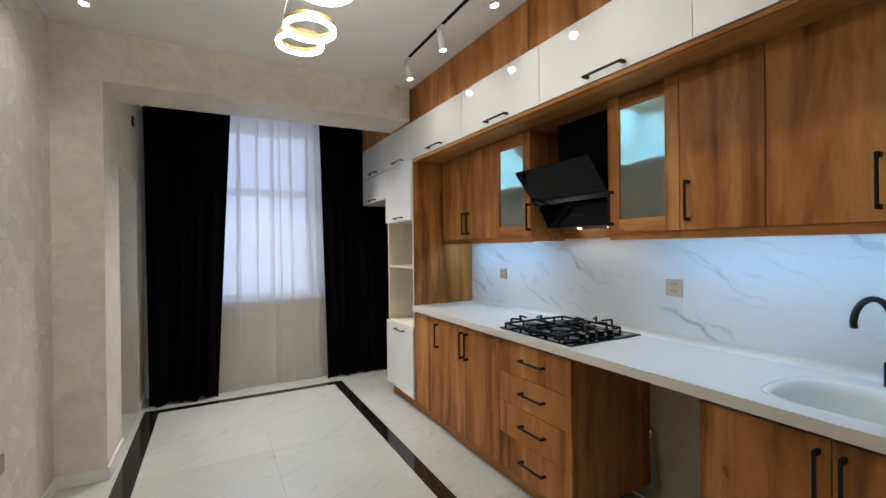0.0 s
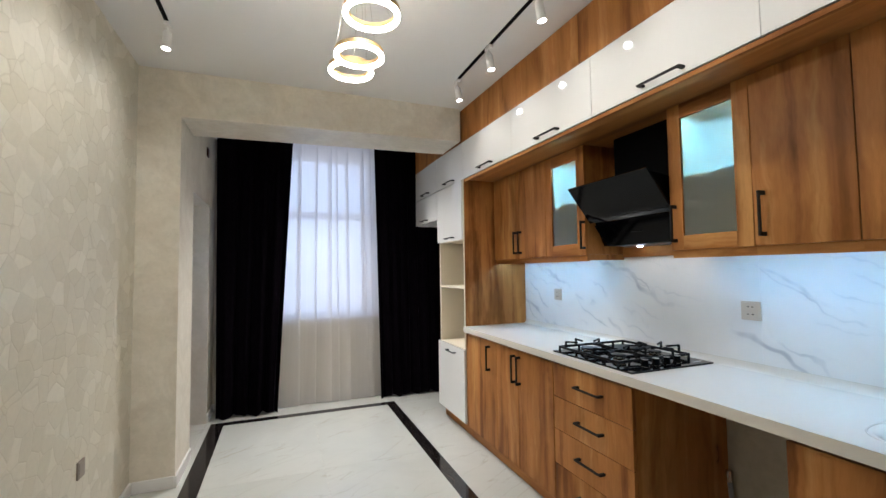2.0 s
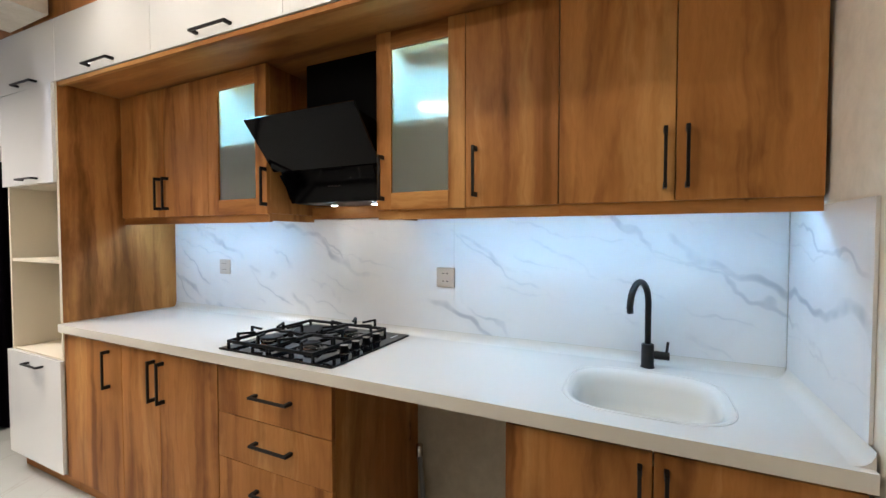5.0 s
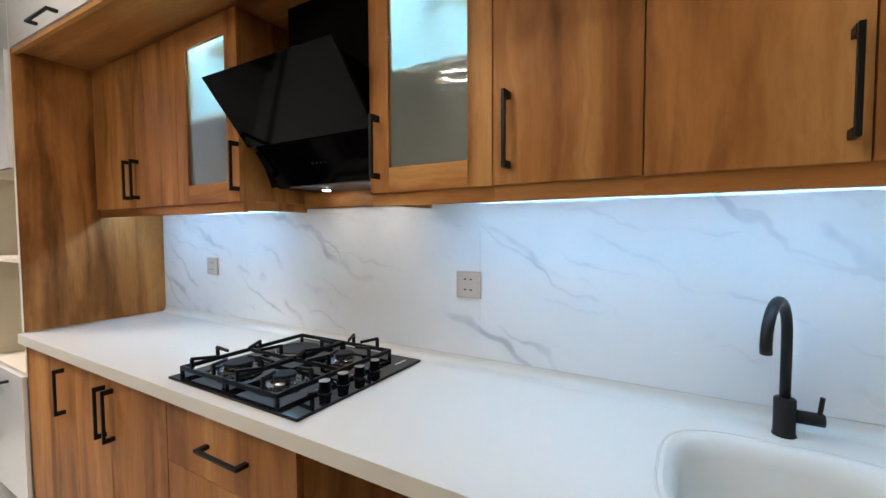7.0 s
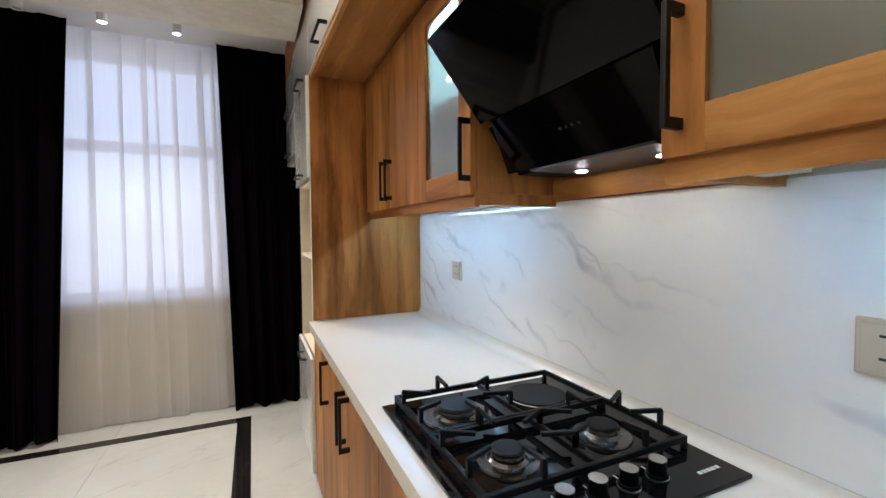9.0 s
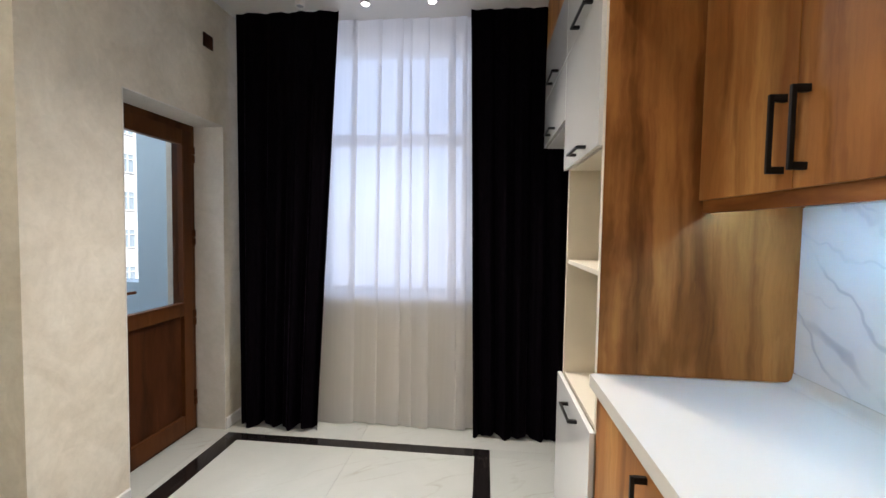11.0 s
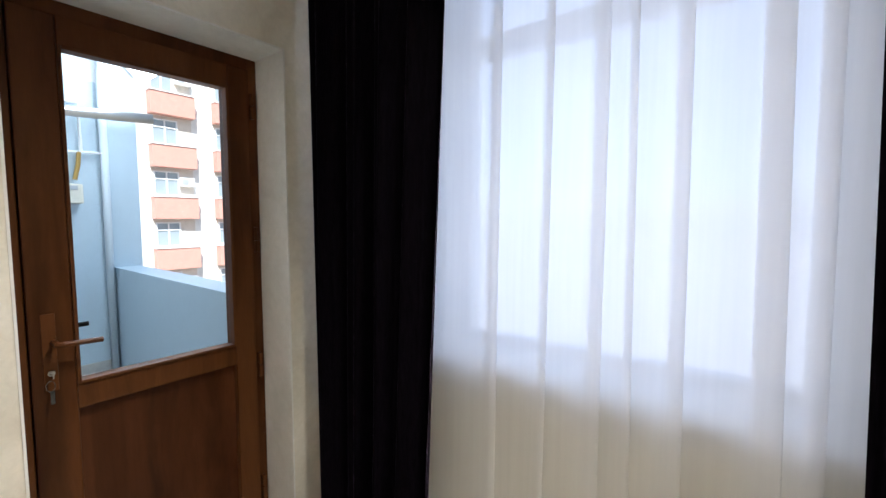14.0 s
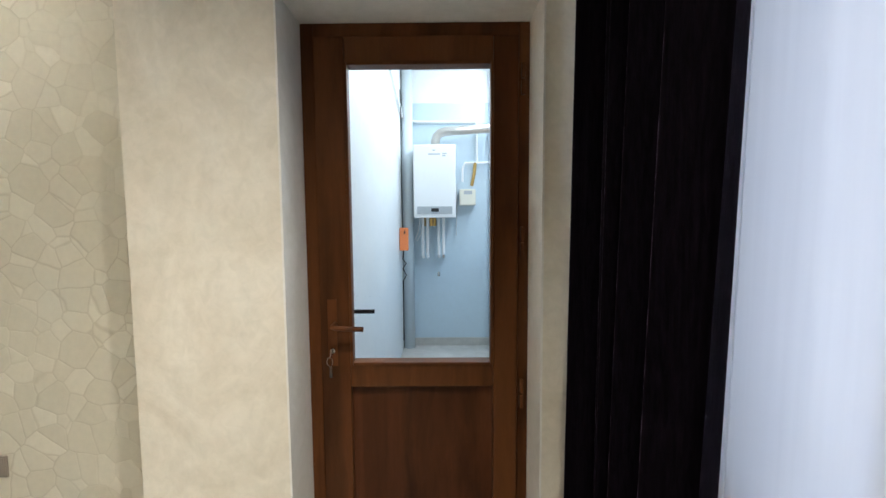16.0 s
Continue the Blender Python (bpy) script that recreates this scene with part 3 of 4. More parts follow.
# base units: doors as (y0, y1, handle y)
for y0, y1, doors in ((2.448, PANEL0, ((2.448, 2.826, 2.795), (2.826, 3.114, 2.858), (3.114, PANEL0, 3.215))), (0.545, 1.280, ((0.545, 0.922, 0.894), (0.922, 1.280, 0.950)))):
    unit = thing("base_cabinet", (2.25, (y0 + y1) / 2, 0), OAK_LABEL, "cabinet", "base cabinets")
    carcass(unit, BASE_X + 0.020, BACK, y0, y1, KICK, TOP_Z, OAK, lid=y0 > 1)
    part("plinth", box((2.005, 2.021), (y0, y1), (0.002, KICK)), OAK_ALONG, unit)
    for a, b, h in doors:
        leaf = slab_front("door", unit, BASE_X, a, b, KICK, TOP_Z - 0.012, OAK)
        handle(leaf, (BASE_X, h, 0.722), 0.165, "z")

unit = thing("drawer_cabinet", (2.25, 2.14, 0), "knotty honey oak cabinet with four drawers below the hob", "cabinet", "base cabinets")
carcass(unit, BASE_X + 0.020, BACK, 1.876, 2.446, KICK, TOP_Z, OAK)
part("plinth", box((2.005, 2.021), (1.876, 2.446), (0.002, KICK)), OAK_ALONG, unit)
for z0, z1 in ((0.664, 0.846), (0.488, 0.664), (0.300, 0.488), (KICK, 0.300)):
    front = slab_front("drawer_front", unit, BASE_X, 1.876, 2.446, z0, z1, OAK)
    handle(front, (BASE_X, 2.147, z0 + (z1 - z0) * 0.53), 0.172, "y")

# worktop with a moulded sink
SINK_X, SINK_Y, SINK_A, SINK_B = 2.212, 0.945, 0.188, 0.205
RX0, RX1, RY0, RY1 = 1.93, EAST - 0.012, 0.69, 1.21
worktop = thing("worktop", (2.2, 2.07, 0.9), "white solid-surface worktop with a moulded sink bowl", "worktop")


def superellipse(k, n, a, b, power=3.4):
    t = 2 * math.pi * (k + 0.5) / n
    c, s = math.cos(t), math.sin(t)
    return math.copysign(abs(c) ** (2 / power), c) * a, math.copysign(abs(s) ** (2 / power), s) * b


def sink_ring():
    bm, n = bmesh.new(), 64
    inner, outer = [], []
    for k in range(n):
        dx, dy = superellipse(k, n, SINK_A, SINK_B)
        inner.append((SINK_X + dx, SINK_Y + dy))
        t = 2 * math.pi * (k + 0.5) / n
        c, s = math.cos(t), math.sin(t)
        reach = min(((RX1 if c > 0 else RX0) - SINK_X) / c if abs(c) > 1e-6 else 9, ((RY1 if s > 0 else RY0) - SINK_Y) / s if abs(s) > 1e-6 else 9)
        outer.append((SINK_X + reach * c, SINK_Y + reach * s))
    for cx, cy in ((RX0, RY0), (RX0, RY1), (RX1, RY0), (RX1, RY1)):
        k = min(range(n), key=lambda q: (outer[q][0] - cx) ** 2 + (outer[q][1] - cy) ** 2)
        outer[k] = (cx, cy)
    vi = [bm.verts.new((x, y, 0.9)) for x, y in inner]
    vo = [bm.verts.new((x, y, 0.9)) for x, y in outer]
    vb = [bm.verts.new((x, y, 0.86)) for x, y in outer]
    for k in range(n):
        j = (k + 1) % n
        bm.faces.new((vo[k], vo[j], vi[j], vi[k]))
        bm.faces.new((vb[j], vo[j], vo[k], vb[k]))
    bmesh.ops.recalc_face_normals(bm, faces=bm.faces[:])
    return bm


def sink_bowl():
    bm, n, rings = bmesh.new(), 64, []
    for shrink, z in ((0.0, 0.9), (0.004, 0.8985), (0.010, 0.895), (0.016, 0.890), (0.026, 0.86), (0.032, 0.80), (0.045, 0.755), (0.085, 0.735), (0.15, 0.732), (0.186, 0.730)):
        rings.append([bm.verts.new((SINK_X + x, SINK_Y + y, z)) for x, y in (superellipse(k, n, SINK_A - shrink, SINK_B - shrink, 3.4 if shrink < 0.1 else 2.2) for k in range(n))])
    for a, b in zip(rings, rings[1:]):
        for k in range(n):
            bm.faces.new((a[k], a[(k + 1) % n], b[(k + 1) % n], b[k]))
    bm.faces.new(rings[-1])
    bmesh.ops.recalc_face_normals(bm, faces=bm.faces[:])
    for f in bm.faces:
        f.normal_flip()
    return bm


part("slab", boxes(((1.93, RX1), (RY1, PANEL0 - 0.001), (0.86, 0.9)), ((1.93, RX1), (SOUTH + 0.010, RY0), (0.86, 0.9))), COUNTER, worktop)
part("sink_surround", sink_ring(), COUNTER, worktop)
smooth(part("sink_bowl", sink_bowl(), COUNTER, worktop, "smooth white sink bowl"))
part("upstand", prism_along([(RX1 - 0.030, 0.9003), (RX1 - 0.020, 0.9015), (RX1 - 0.011, 0.905), (RX1 - 0.004, 0.912), (RX1 - 0.001, 0.921), (RX1, 0.932), (EAST - 0.0105, 0.932), (EAST - 0.0105, 0.8995)], SOUTH + 0.012, PANEL0 - 0.001), COUNTER, worktop)
cove = prism_along([(SOUTH + 0.046, 0.9003), (SOUTH + 0.034, 0.9018), (SOUTH + 0.024, 0.906), (SOUTH + 0.016, 0.914), (SOUTH + 0.011, 0.924), (SOUTH + 0.009, 0.934), (SOUTH + 0.0085, 0.934), (SOUTH + 0.0085, 0.8995)], 1.948, RX1 - 0.004)
for v in cove.verts:
    v.co.x, v.co.y = v.co.y, v.co.x
bmesh.ops.recalc_face_normals(cove, faces=cove.faces[:])
part("side_upstand", cove, COUNTER, worktop)
rim = [superellipse(k, 64, SINK_A + 0.011, SINK_B + 0.011) for k in range(65)]
part("sink_rim", tube([(SINK_X + x, SINK_Y + y, 0.8995) for x, y in rim], 0.0028, 8, False), COUNTER, worktop, "fine raised bead round the bowl")
part("drain", turned((SINK_X, SINK_Y, 0.731), [(0.034, 0), (0.034, 0.003), (0.024, 0.004), (0.006, 0.002)], 24), STEEL, worktop, "round steel drain")

# marble slabs behind the worktop
splash = thing("backsplash", (EAST, 2.07, 0.93), "glossy white marble slabs with grey veins behind the worktop", "backsplash", kind="structure")
for y0, y1 in ((SOUTH + 0.009, 1.6905), (1.691, 2.8905), (2.891, PANEL0 - 0.001)):
    part("slab", box((EAST - 0.010, EAST - 0.002), (y0, y1), (0.933, 1.432), 0.0003), SPLASH, splash)
part("slab", box((1.985, EAST - 0.011), (SOUTH + 0.001, SOUTH + 0.008), (0.933, 1.428), 0.0006), SPLASH, splash)

# wall cabinets
UP_X, UP0, UP1 = 2.235, 1.448, 2.120
OAK_WALL = "knotty honey oak wall cabinet above the worktop"


def valance(parent, y0, y1):
    part("valance", box((UP_X + 0.012, UP_X + 0.028), (y0, y1), (1.412, 1.452)), OAK_ALONG, parent)


def glass_leaf(parent, y0, y1, hy, f=0.068):
    leaf = part("door", boxes(((UP_X, UP_X + 0.020), (y0 + 0.0015, y0 + f), (UP0, UP1)), ((UP_X, UP_X + 0.020), (y1 - f, y1 - 0.0015), (UP0, UP1)), bevel=0.0012), OAK, parent)
    part("rail", box((UP_X, UP_X + 0.020), (y0 + f, y1 - f), (UP0, UP0 + f), 0.0012), OAK_ALONG, leaf)
    part("rail", box((UP_X, UP_X + 0.020), (y0 + f, y1 - f), (UP1 - f, UP1), 0.0012), OAK_ALONG, leaf)
    part("glass", box((UP_X + 0.010, UP_X + 0.014), (y0 + f, y1 - f), (UP0 + f, UP1 - f)), FROSTED, leaf, "frosted greenish glass lit from inside")
    handle(leaf, (UP_X, hy, 1.570), 0.156, "z")
    return leaf


for y0, y1, leaves in ((0.542, 1.196, ((0.542, 0.872, 0.843), (0.872, 1.196, 0.898))), (1.196, 1.516, ((1.196, 1.516, 1.476),)), (2.882, PANEL0, ((2.882, 3.238, 3.203), (3.238, PANEL0, 3.270)))):
    unit = thing("wall_cabinet", (2.38, (y0 + y1) / 2, UP0), OAK_WALL, "cabinet", "wall cabinets")
    carcass(unit, UP_X + 0.021, BACK, y0, y1, UP0 + 0.004, UP1, OAK)
    valance(unit, y0, y1)
    for a, b, h in leaves:
        handle(slab_front("door", unit, UP_X, a, b, UP0, UP1, OAK), (UP_X, h, 1.570), 0.156, "z")
for y0, y1, hy in ((1.516, 1.888, 1.857), (2.480, 2.882, 2.485)):
    unit = thing("glass_cabinet", (2.38, (y0 + y1) / 2, UP0), "honey oak wall cabinet with a lit frosted glass door", "cabinet", "wall cabinets")
    carcass(unit, UP_X + 0.021, BACK, y0, y1, UP0 + 0.004, UP1, OAK)
    valance(unit, y0, y1)
    glass_leaf(unit, y0, y1, hy, 0.066 if y0 < 2 else 0.074)
    side = (2.480, 2.496) if y0 > 2 else (1.872, 1.888)
    part("end_panel", box((UP_X + 0.0285, BACK), side, (1.418, 1.4515), 0.001), OAK, unit)
    part("shelf", box((UP_X + 0.05, BACK - 0.007), (y0 + 0.017, y1 - 0.017), (1.772, 1.790)), LINING, unit)
    part("lining", boxes(((UP_X + 0.03, BACK - 0.012), (y0 + 0.0165, y0 + 0.020), (1.47, 2.088)), ((UP_X + 0.03, BACK - 0.012), (y1 - 0.020, y1 - 0.0165), (1.47, 2.088)),
                         ((BACK - 0.012, BACK - 0.008), (y0 + 0.02, y1 - 0.02), (1.47, 2.088))), LINING, unit)
    part("led_strip", box((UP_X + 0.05, UP_X + 0.062), (y0 + 0.03, y1 - 0.03), (2.082, 2.088)), CYAN_GLOW, unit, "glowing pale blue light strip")
side_board = thing("oak_side_panel", (2.24, (PANEL0 + PANEL1) / 2, 0.902), "tall honey oak panel standing on the worktop", "panel")
part("board", box((1.9525, BACK), (PANEL0, PANEL1), (0.902, 2.128)), OAK, side_board)
part("edge_band", box((1.950, 1.9524), (PANEL0, PANEL1), (0.902, 2.128), 0.0008), CARCASS, side_board, "pale edging strip")
solid("oak_back_rail", box((EAST - 0.024, EAST - 0.002), (1.890, 2.478), (1.434, 1.492)), OAK_ALONG, "honey oak strip on the wall below the hood", "board")
solid("oak_niche_back", box((EAST - 0.020, EAST - 0.002), (1.890, 2.478), (1.494, UP1)), OAK, "dark shaded oak back of the hood recess", "board")

# strips of light under the wall cabinets
for y0, y1 in ((0.60, 1.80), (2.56, 3.61)):
    t_ = thing("under_cabinet_light", (2.47, (y0 + y1) / 2, 1.44), "thin bluish-white light strip under the wall cabinets", "light strip", "under-cabinet lights")
    part("profile", box((2.290, 2.310), (y0, y1), (1.4435, 1.4515)), STEEL, t_)
    part("diffuser", box((2.293, 2.307), (y0 + 0.004, y1 - 0.004), (1.4400, 1.4433)), STRIP_GLOW, t_, "glowing bluish-white diffuser")
for y0, y1 in ((1.808, 1.884), (2.486, 2.56)):
    solid("touch_switch", box((2.37, 2.47), (y0, y1), (1.431, 1.4515), 0.002), CARCASS, "flat cream switch box under a wall cabinet", "switch", "switch boxes")

# white top row
WHITE_X, W0, W1 = 1.937, 2.130, 2.445


def out_of_square(ob):
    """The upper row's front runs back towards the south; its back stays on the wall."""
    if ob.data is not None:
        for v in ob.data.vertices:
            v.co.x += max(0.0, 4.240 - v.co.y) * 0.024 * min(1.0, max(0.0, (BACK - v.co.x) / 0.5))
    for c in ob.children:
        out_of_square(c)


for y0, y1 in ((0.545, 1.322), (1.322, 2.114), (2.114, 2.868), (2.868, 3.642), (3.642, 4.240), (4.240, 4.925)):
    unit = thing("top_cabinet", (2.23, (y0 + y1) / 2, W0), "glossy white top cabinet with a lift-up door", "cabinet", "white top cabinets")
    carcass(unit, WHITE_X + 0.020, BACK, y0, y1, W0, W1, WHITE_PAINT)
    leaf = slab_front("door", unit, WHITE_X, y0, y1, W0, W1, WHITE_GLOSS)
    handle(leaf, (WHITE_X, (y0 + y1) / 2 - 0.02, W0 + 0.026), 0.19, "y")
    out_of_square(unit)
unit = thing("top_cabinet", (2.23, 4.58, 1.855), "small glossy white cabinet hung over the black curtain", "cabinet", "white top cabinets")
carcass(unit, WHITE_X + 0.020, BACK, 4.240, 4.925, 1.855, W0 - 0.002, WHITE_PAINT)
handle(slab_front("door", unit, WHITE_X, 4.240, 4.925, 1.855, W0 - 0.002, WHITE_GLOSS), (WHITE_X, 4.60, 1.883), 0.16, "y")
soffit = thing("oak_soffit", (2.2, 2.07, 2.12), "honey oak board under the white top cabinets", "board")
part("board", box((1.961, BACK), (SOUTH + 0.004, PANEL0), (2.121, 2.129)), OAK_ALONG, soffit)
part("front_edge", box((1.942, 1.960), (SOUTH + 0.004, PANEL0), (2.108, 2.128), 0.001), OAK_ALONG, soffit)
out_of_square(soffit)
for y0, y1 in ((SOUTH + 0.004, 2.20), (2.201, 4.240), (4.241, 4.925)):
    out_of_square(solid("oak_top_board", box((1.9395, 1.958), (y0, y1), (W1 + 0.002, CEIL - 0.002)), OAK, "honey oak boarding between white cabinets and ceiling", "board", "boards under the ceiling"))

# tall open unit
tall = thing("tall_cabinet", (2.23, 3.93, 0), "tall cream cabinet with open shelves and white fronts", "cabinet")
T0, T1, TX = PANEL1 + 0.002, 4.236, 1.960
part("side_panel", box((TX, BACK), (T0, T0 + 0.018), (KICK, W0 - 0.002)), CARCASS, tall)
part("side_panel", box((TX, BACK), (T1 - 0.018, T1), (KICK, W0 - 0.002)), CARCASS, tall)
part("back_panel", box((BACK - 0.010, BACK), (T0 + 0.018, T1 - 0.018), (KICK, W0 - 0.002)), CARCASS, tall)
for z in (KICK, 0.690, 1.205, 1.622, W0 - 0.022):
    part("shelf", box((TX + 0.004, BACK - 0.010), (T0 + 0.018, T1 - 0.018), (z, z + 0.018), 0.001), CARCASS if 0.6 < z < 1.7 else WHITE_PAINT, tall)
leaf = slab_front("door", tall, WHITE_X, T0, T1 + 0.001, 1.622, W0 - 0.003, WHITE_GLOSS, 0.017)
handle(leaf, (WHITE_X, 3.90, 1.650), 0.16, "y")
front = slab_front("drawer_front", tall, WHITE_X, T0 - 0.018, T1 + 0.001, KICK + 0.012, 0.705, WHITE_GLOSS, 0.017)
handle(front, (WHITE_X, 3.90, 0.655), 0.16, "y")
part("plinth", box((2.005, 2.021), (T0 - 0.018, T1), (0.002, KICK)), OAK_ALONG, tall)

# cooker hood
hood = thing("cooker_hood", (2.35, 2.18, 1.49), "black slanted glass cooker hood above the hob", "cooker hood")
H0, H1 = 1.893, 2.462
part("upper_glass", prism([(2.100, 1.832), (2.256, 1.636), (2.264, 1.642), (2.108, 1.838)], H0, H1), HOOD_GLASS, hood)
part("lower_glass", prism([(2.259, 1.632), (2.313, 1.497), (2.321, 1.500), (2.267, 1.636)], H0 + 0.03, H1 - 0.05), HOOD_GLASS, hood)
part("body", prism([(2.114, 1.834), (2.268, 1.640), (2.322, 1.516), (2.518, 1.516), (2.518, 1.66), (2.36, 1.80)], H0 + 0.03, H1 - 0.03), BLACK_PLASTIC, hood)
part("filter_panel", prism([(2.318, 1.498), (2.322, 1.494), (2.512, 1.494), (2.512, 1.514), (2.324, 1.514)], 1.965, 2.324), FILTER_GREY, hood, "dark grey metal underside")
for y0, y1 in ((2.325, 2.440), (1.900, 1.964)):
    part("end_block", prism([(2.268, 1.622), (2.300, 1.578), (2.322, 1.566), (2.366, 1.500), (2.512, 1.500), (2.512, 1.64)], y0, y1), BLACK_PLASTIC, hood)
for y in (2.252, 2.025):
    ring_ = part("lamp", turned((2.420, y, 1.4935), [(0.021, 0), (0.021, -0.003), (0.015, -0.004)], 24), STEEL, hood)
    part("lens", turned((2.420, y, 1.4895), [(0.014, 0), (0.012, -0.0015)], 24), HOOD_GLOW, ring_, "glowing white lamp lens")
for k in range(4):
    part("button", box((2.2815, 2.2900), (2.110 + k * 0.019, 2.115 + k * 0.019), (1.560, 1.564)), FILTER_GREY, hood)
part("duct_cover", box((2.345, 2.515), (1.915, 2.345), (1.70, UP1), 0.002), BLACK_PLASTIC, hood)

# hob
hob = thing("gas_hob", (2.26, 2.207, 0.9), "black glass gas hob with cast-iron grates", "hob")
C0, C1, CX0, CX1 = 1.890, 2.460, 1.970, 2.486
part("glass_plate", box((CX0, CX1), (C0, C1), (0.9005, 0.9085), 0.002), BLACK_GLASS, hob)
GX0, GX1, GY0, GY1, GYM = 1.998, 2.464, 1.998, 2.448, 2.223
BURNERS = ((2.115, 2.332, 0.050), (2.115, 2.112, 0.036), (2.352, 2.112, 0.036))
for x, y, r in BURNERS:
    burner = part("burner", turned((x, y, 0.9085), [(r * 1.7, 0), (r * 1.66, 0.004), (r * 1.1, 0.005), (r * 0.9, 0.010)], 32), DARK_CHROME, hob, "glossy dark burner dish")
    part("flame_ring", turned((x, y, 0.9185), [(r * 0.78, 0), (r * 0.84, 0.003), (r * 0.84, 0.011)], 32), STEEL, burner, "bright steel flame ring")
    part("burner_cap", turned((x, y, 0.9295), [(r * 0.92, 0), (r * 0.92, 0.004), (r * 0.82, 0.007), (r * 0.3, 0.0075)], 32), CAST_IRON, burner)
plate = part("hot_plate", turned((2.352, 2.338, 0.9085), [(0.080, 0), (0.080, 0.006), (0.078, 0.008)], 40), STEEL, hob, "round electric hot plate with a steel rim")
part("disc", turned((2.352, 2.338, 0.9165), [(0.076, 0), (0.075, 0.003), (0.010, 0.003)], 40), CAST_IRON, plate)


def beam(bm, p, q, w, h):
    """A square bar from p to q, with its edges eased."""
    p, q = Vector(p), Vector(q)
    m = Matrix.Translation((p + q) / 2) @ (q - p).to_track_quat("X", "Z").to_matrix().to_4x4() @ Matrix.Diagonal(((q - p).length + w, w, h, 1))
    made = bmesh.ops.create_cube(bm, size=1, matrix=m)["verts"]
    bmesh.ops.bevel(bm, geom=list({e for v in made for e in v.link_edges}), offset=0.0012, segments=1, affect="EDGES")


def grate(y0, y1, burners):
    z0, z1, b = 0.922, 0.935, 0.0048
    g = part("grate", boxes(((GX0, GX1), (y0, y0 + 2 * b), (z0, z1)), ((GX0, GX1), (y1 - 2 * b, y1), (z0, z1)),
                            ((GX0, GX0 + 2 * b), (y0 + 2 * b, y1 - 2 * b), (z0, z1)), ((GX1 - 2 * b, GX1), (y0 + 2 * b, y1 - 2 * b), (z0, z1)), bevel=0.002), CAST_IRON, hob)
    mid = (GX0 + GX1) / 2
    part("cross_bar", box((mid - b, mid + b), (y0 + 2 * b, y1 - 2 * b), (z0, z1), 0.002), CAST_IRON, g)
    for x, y in ((GX0 + b, y0 + b), (GX0 + b, y1 - b), (GX1 - b, y0 + b), (GX1 - b, y1 - b)):
        part("foot", box((x - b, x + b), (y - b, y + b), (0.9088, z0), 0.001), CAST_IRON, g)
    for bx, by, r in burners:
        lo, hi = (GX0 + b, mid) if bx < mid else (mid, GX1 - b)
        posts = [(ex, by + dy) for ex in (lo, hi) for dy in (-0.055, 0.055)] + [(bx, y0 + b), (bx, y1 - b)]
        for ex, ey in posts:
            way = Vector((bx - ex, by - ey, 0))
            tip = Vector((ex, ey, 0)) + way * 0.48
            bm = box((ex - b, ex + b), (ey - b, ey + b), (z1 + 0.0003, 0.964), 0.0012)
            beam(bm, (ex, ey, 0.9640), (tip.x, tip.y, 0.9605), 0.0085, 0.009)
            part("finger", bm, CAST_IRON, g)


grate(GYM, GY1, BURNERS[:1])
grate(GY0, GYM - 0.002, BURNERS[1:])
for k in range(4):
    x = 2.120 + k * 0.069
    knob = part("knob", turned((x, 1.958, 0.9087), [(0.019, 0), (0.019, 0.006), (0.0165, 0.008), (0.015, 0.027), (0.0145, 0.031)], 24), BLACK_PLASTIC, hob)
    part("knob_cap", turned((x, 1.958, 0.9398), [(0.0155, 0), (0.0155, 0.001), (0.004, 0.0012)], 24), STEEL, knob, "brushed steel knob cap")
    part("knob_ring", turned((x, 1.958, 0.9087), [(0.0205, 0), (0.0205, 0.0015), (0.0192, 0.002)], 24), STEEL, knob, "thin steel ring")
    part("mark", box((x - 0.001, x + 0.001), (1.9785, 1.992), (0.9087, 0.9091)), MARK_GREY, hob)
for k in range(5):
    part("printed_mark", box((2.400 + k * 0.0115, 2.409 + k * 0.0115), (1.928, 1.936), (0.9087, 0.9091)), MARK_GREY, hob, "small grey printed bar")

# tap
tap = thing("tap", (2.462, 0.934, 0.9), "matt black gooseneck tap behind the sink", "tap")
arc = [(2.462, 0.934, 0.979), (2.462, 0.934, 1.06), (2.462, 0.934, 1.118)]
for k in range(1, 15):
    a = math.pi * k / 14 * 0.98
    arc.append((2.462 - 0.076 * (1 - math.cos(a)) * 0.937, 0.934 + 0.076 * (1 - math.cos(a)) * 0.349, 1.118 + 0.080 * math.sin(a)))
arc.append((2.322, 0.986, 1.105))
smooth(part("base", turned((2.462, 0.934, 0.9003), [(0.022, 0), (0.022, 0.003), (0.0200, 0.005), (0.0200, 0.078), (0.018, 0.081), (0.011, 0.082)], 24), BLACK_METAL, tap))
spout = smooth(part("spout", tube(arc, 0.0102, 14), BLACK_METAL, tap))
arm = smooth(part("lever_arm", turned((2.462, 0.934, 0.945), [(0.0140, -0.019), (0.0140, -0.064), (0.0125, -0.066)], 18, "y"), BLACK_METAL, tap))
part("lever", tube([(2.460, 0.877, 0.955), (2.458, 0.873, 0.994)], 0.0045, 8), BLACK_METAL, arm)


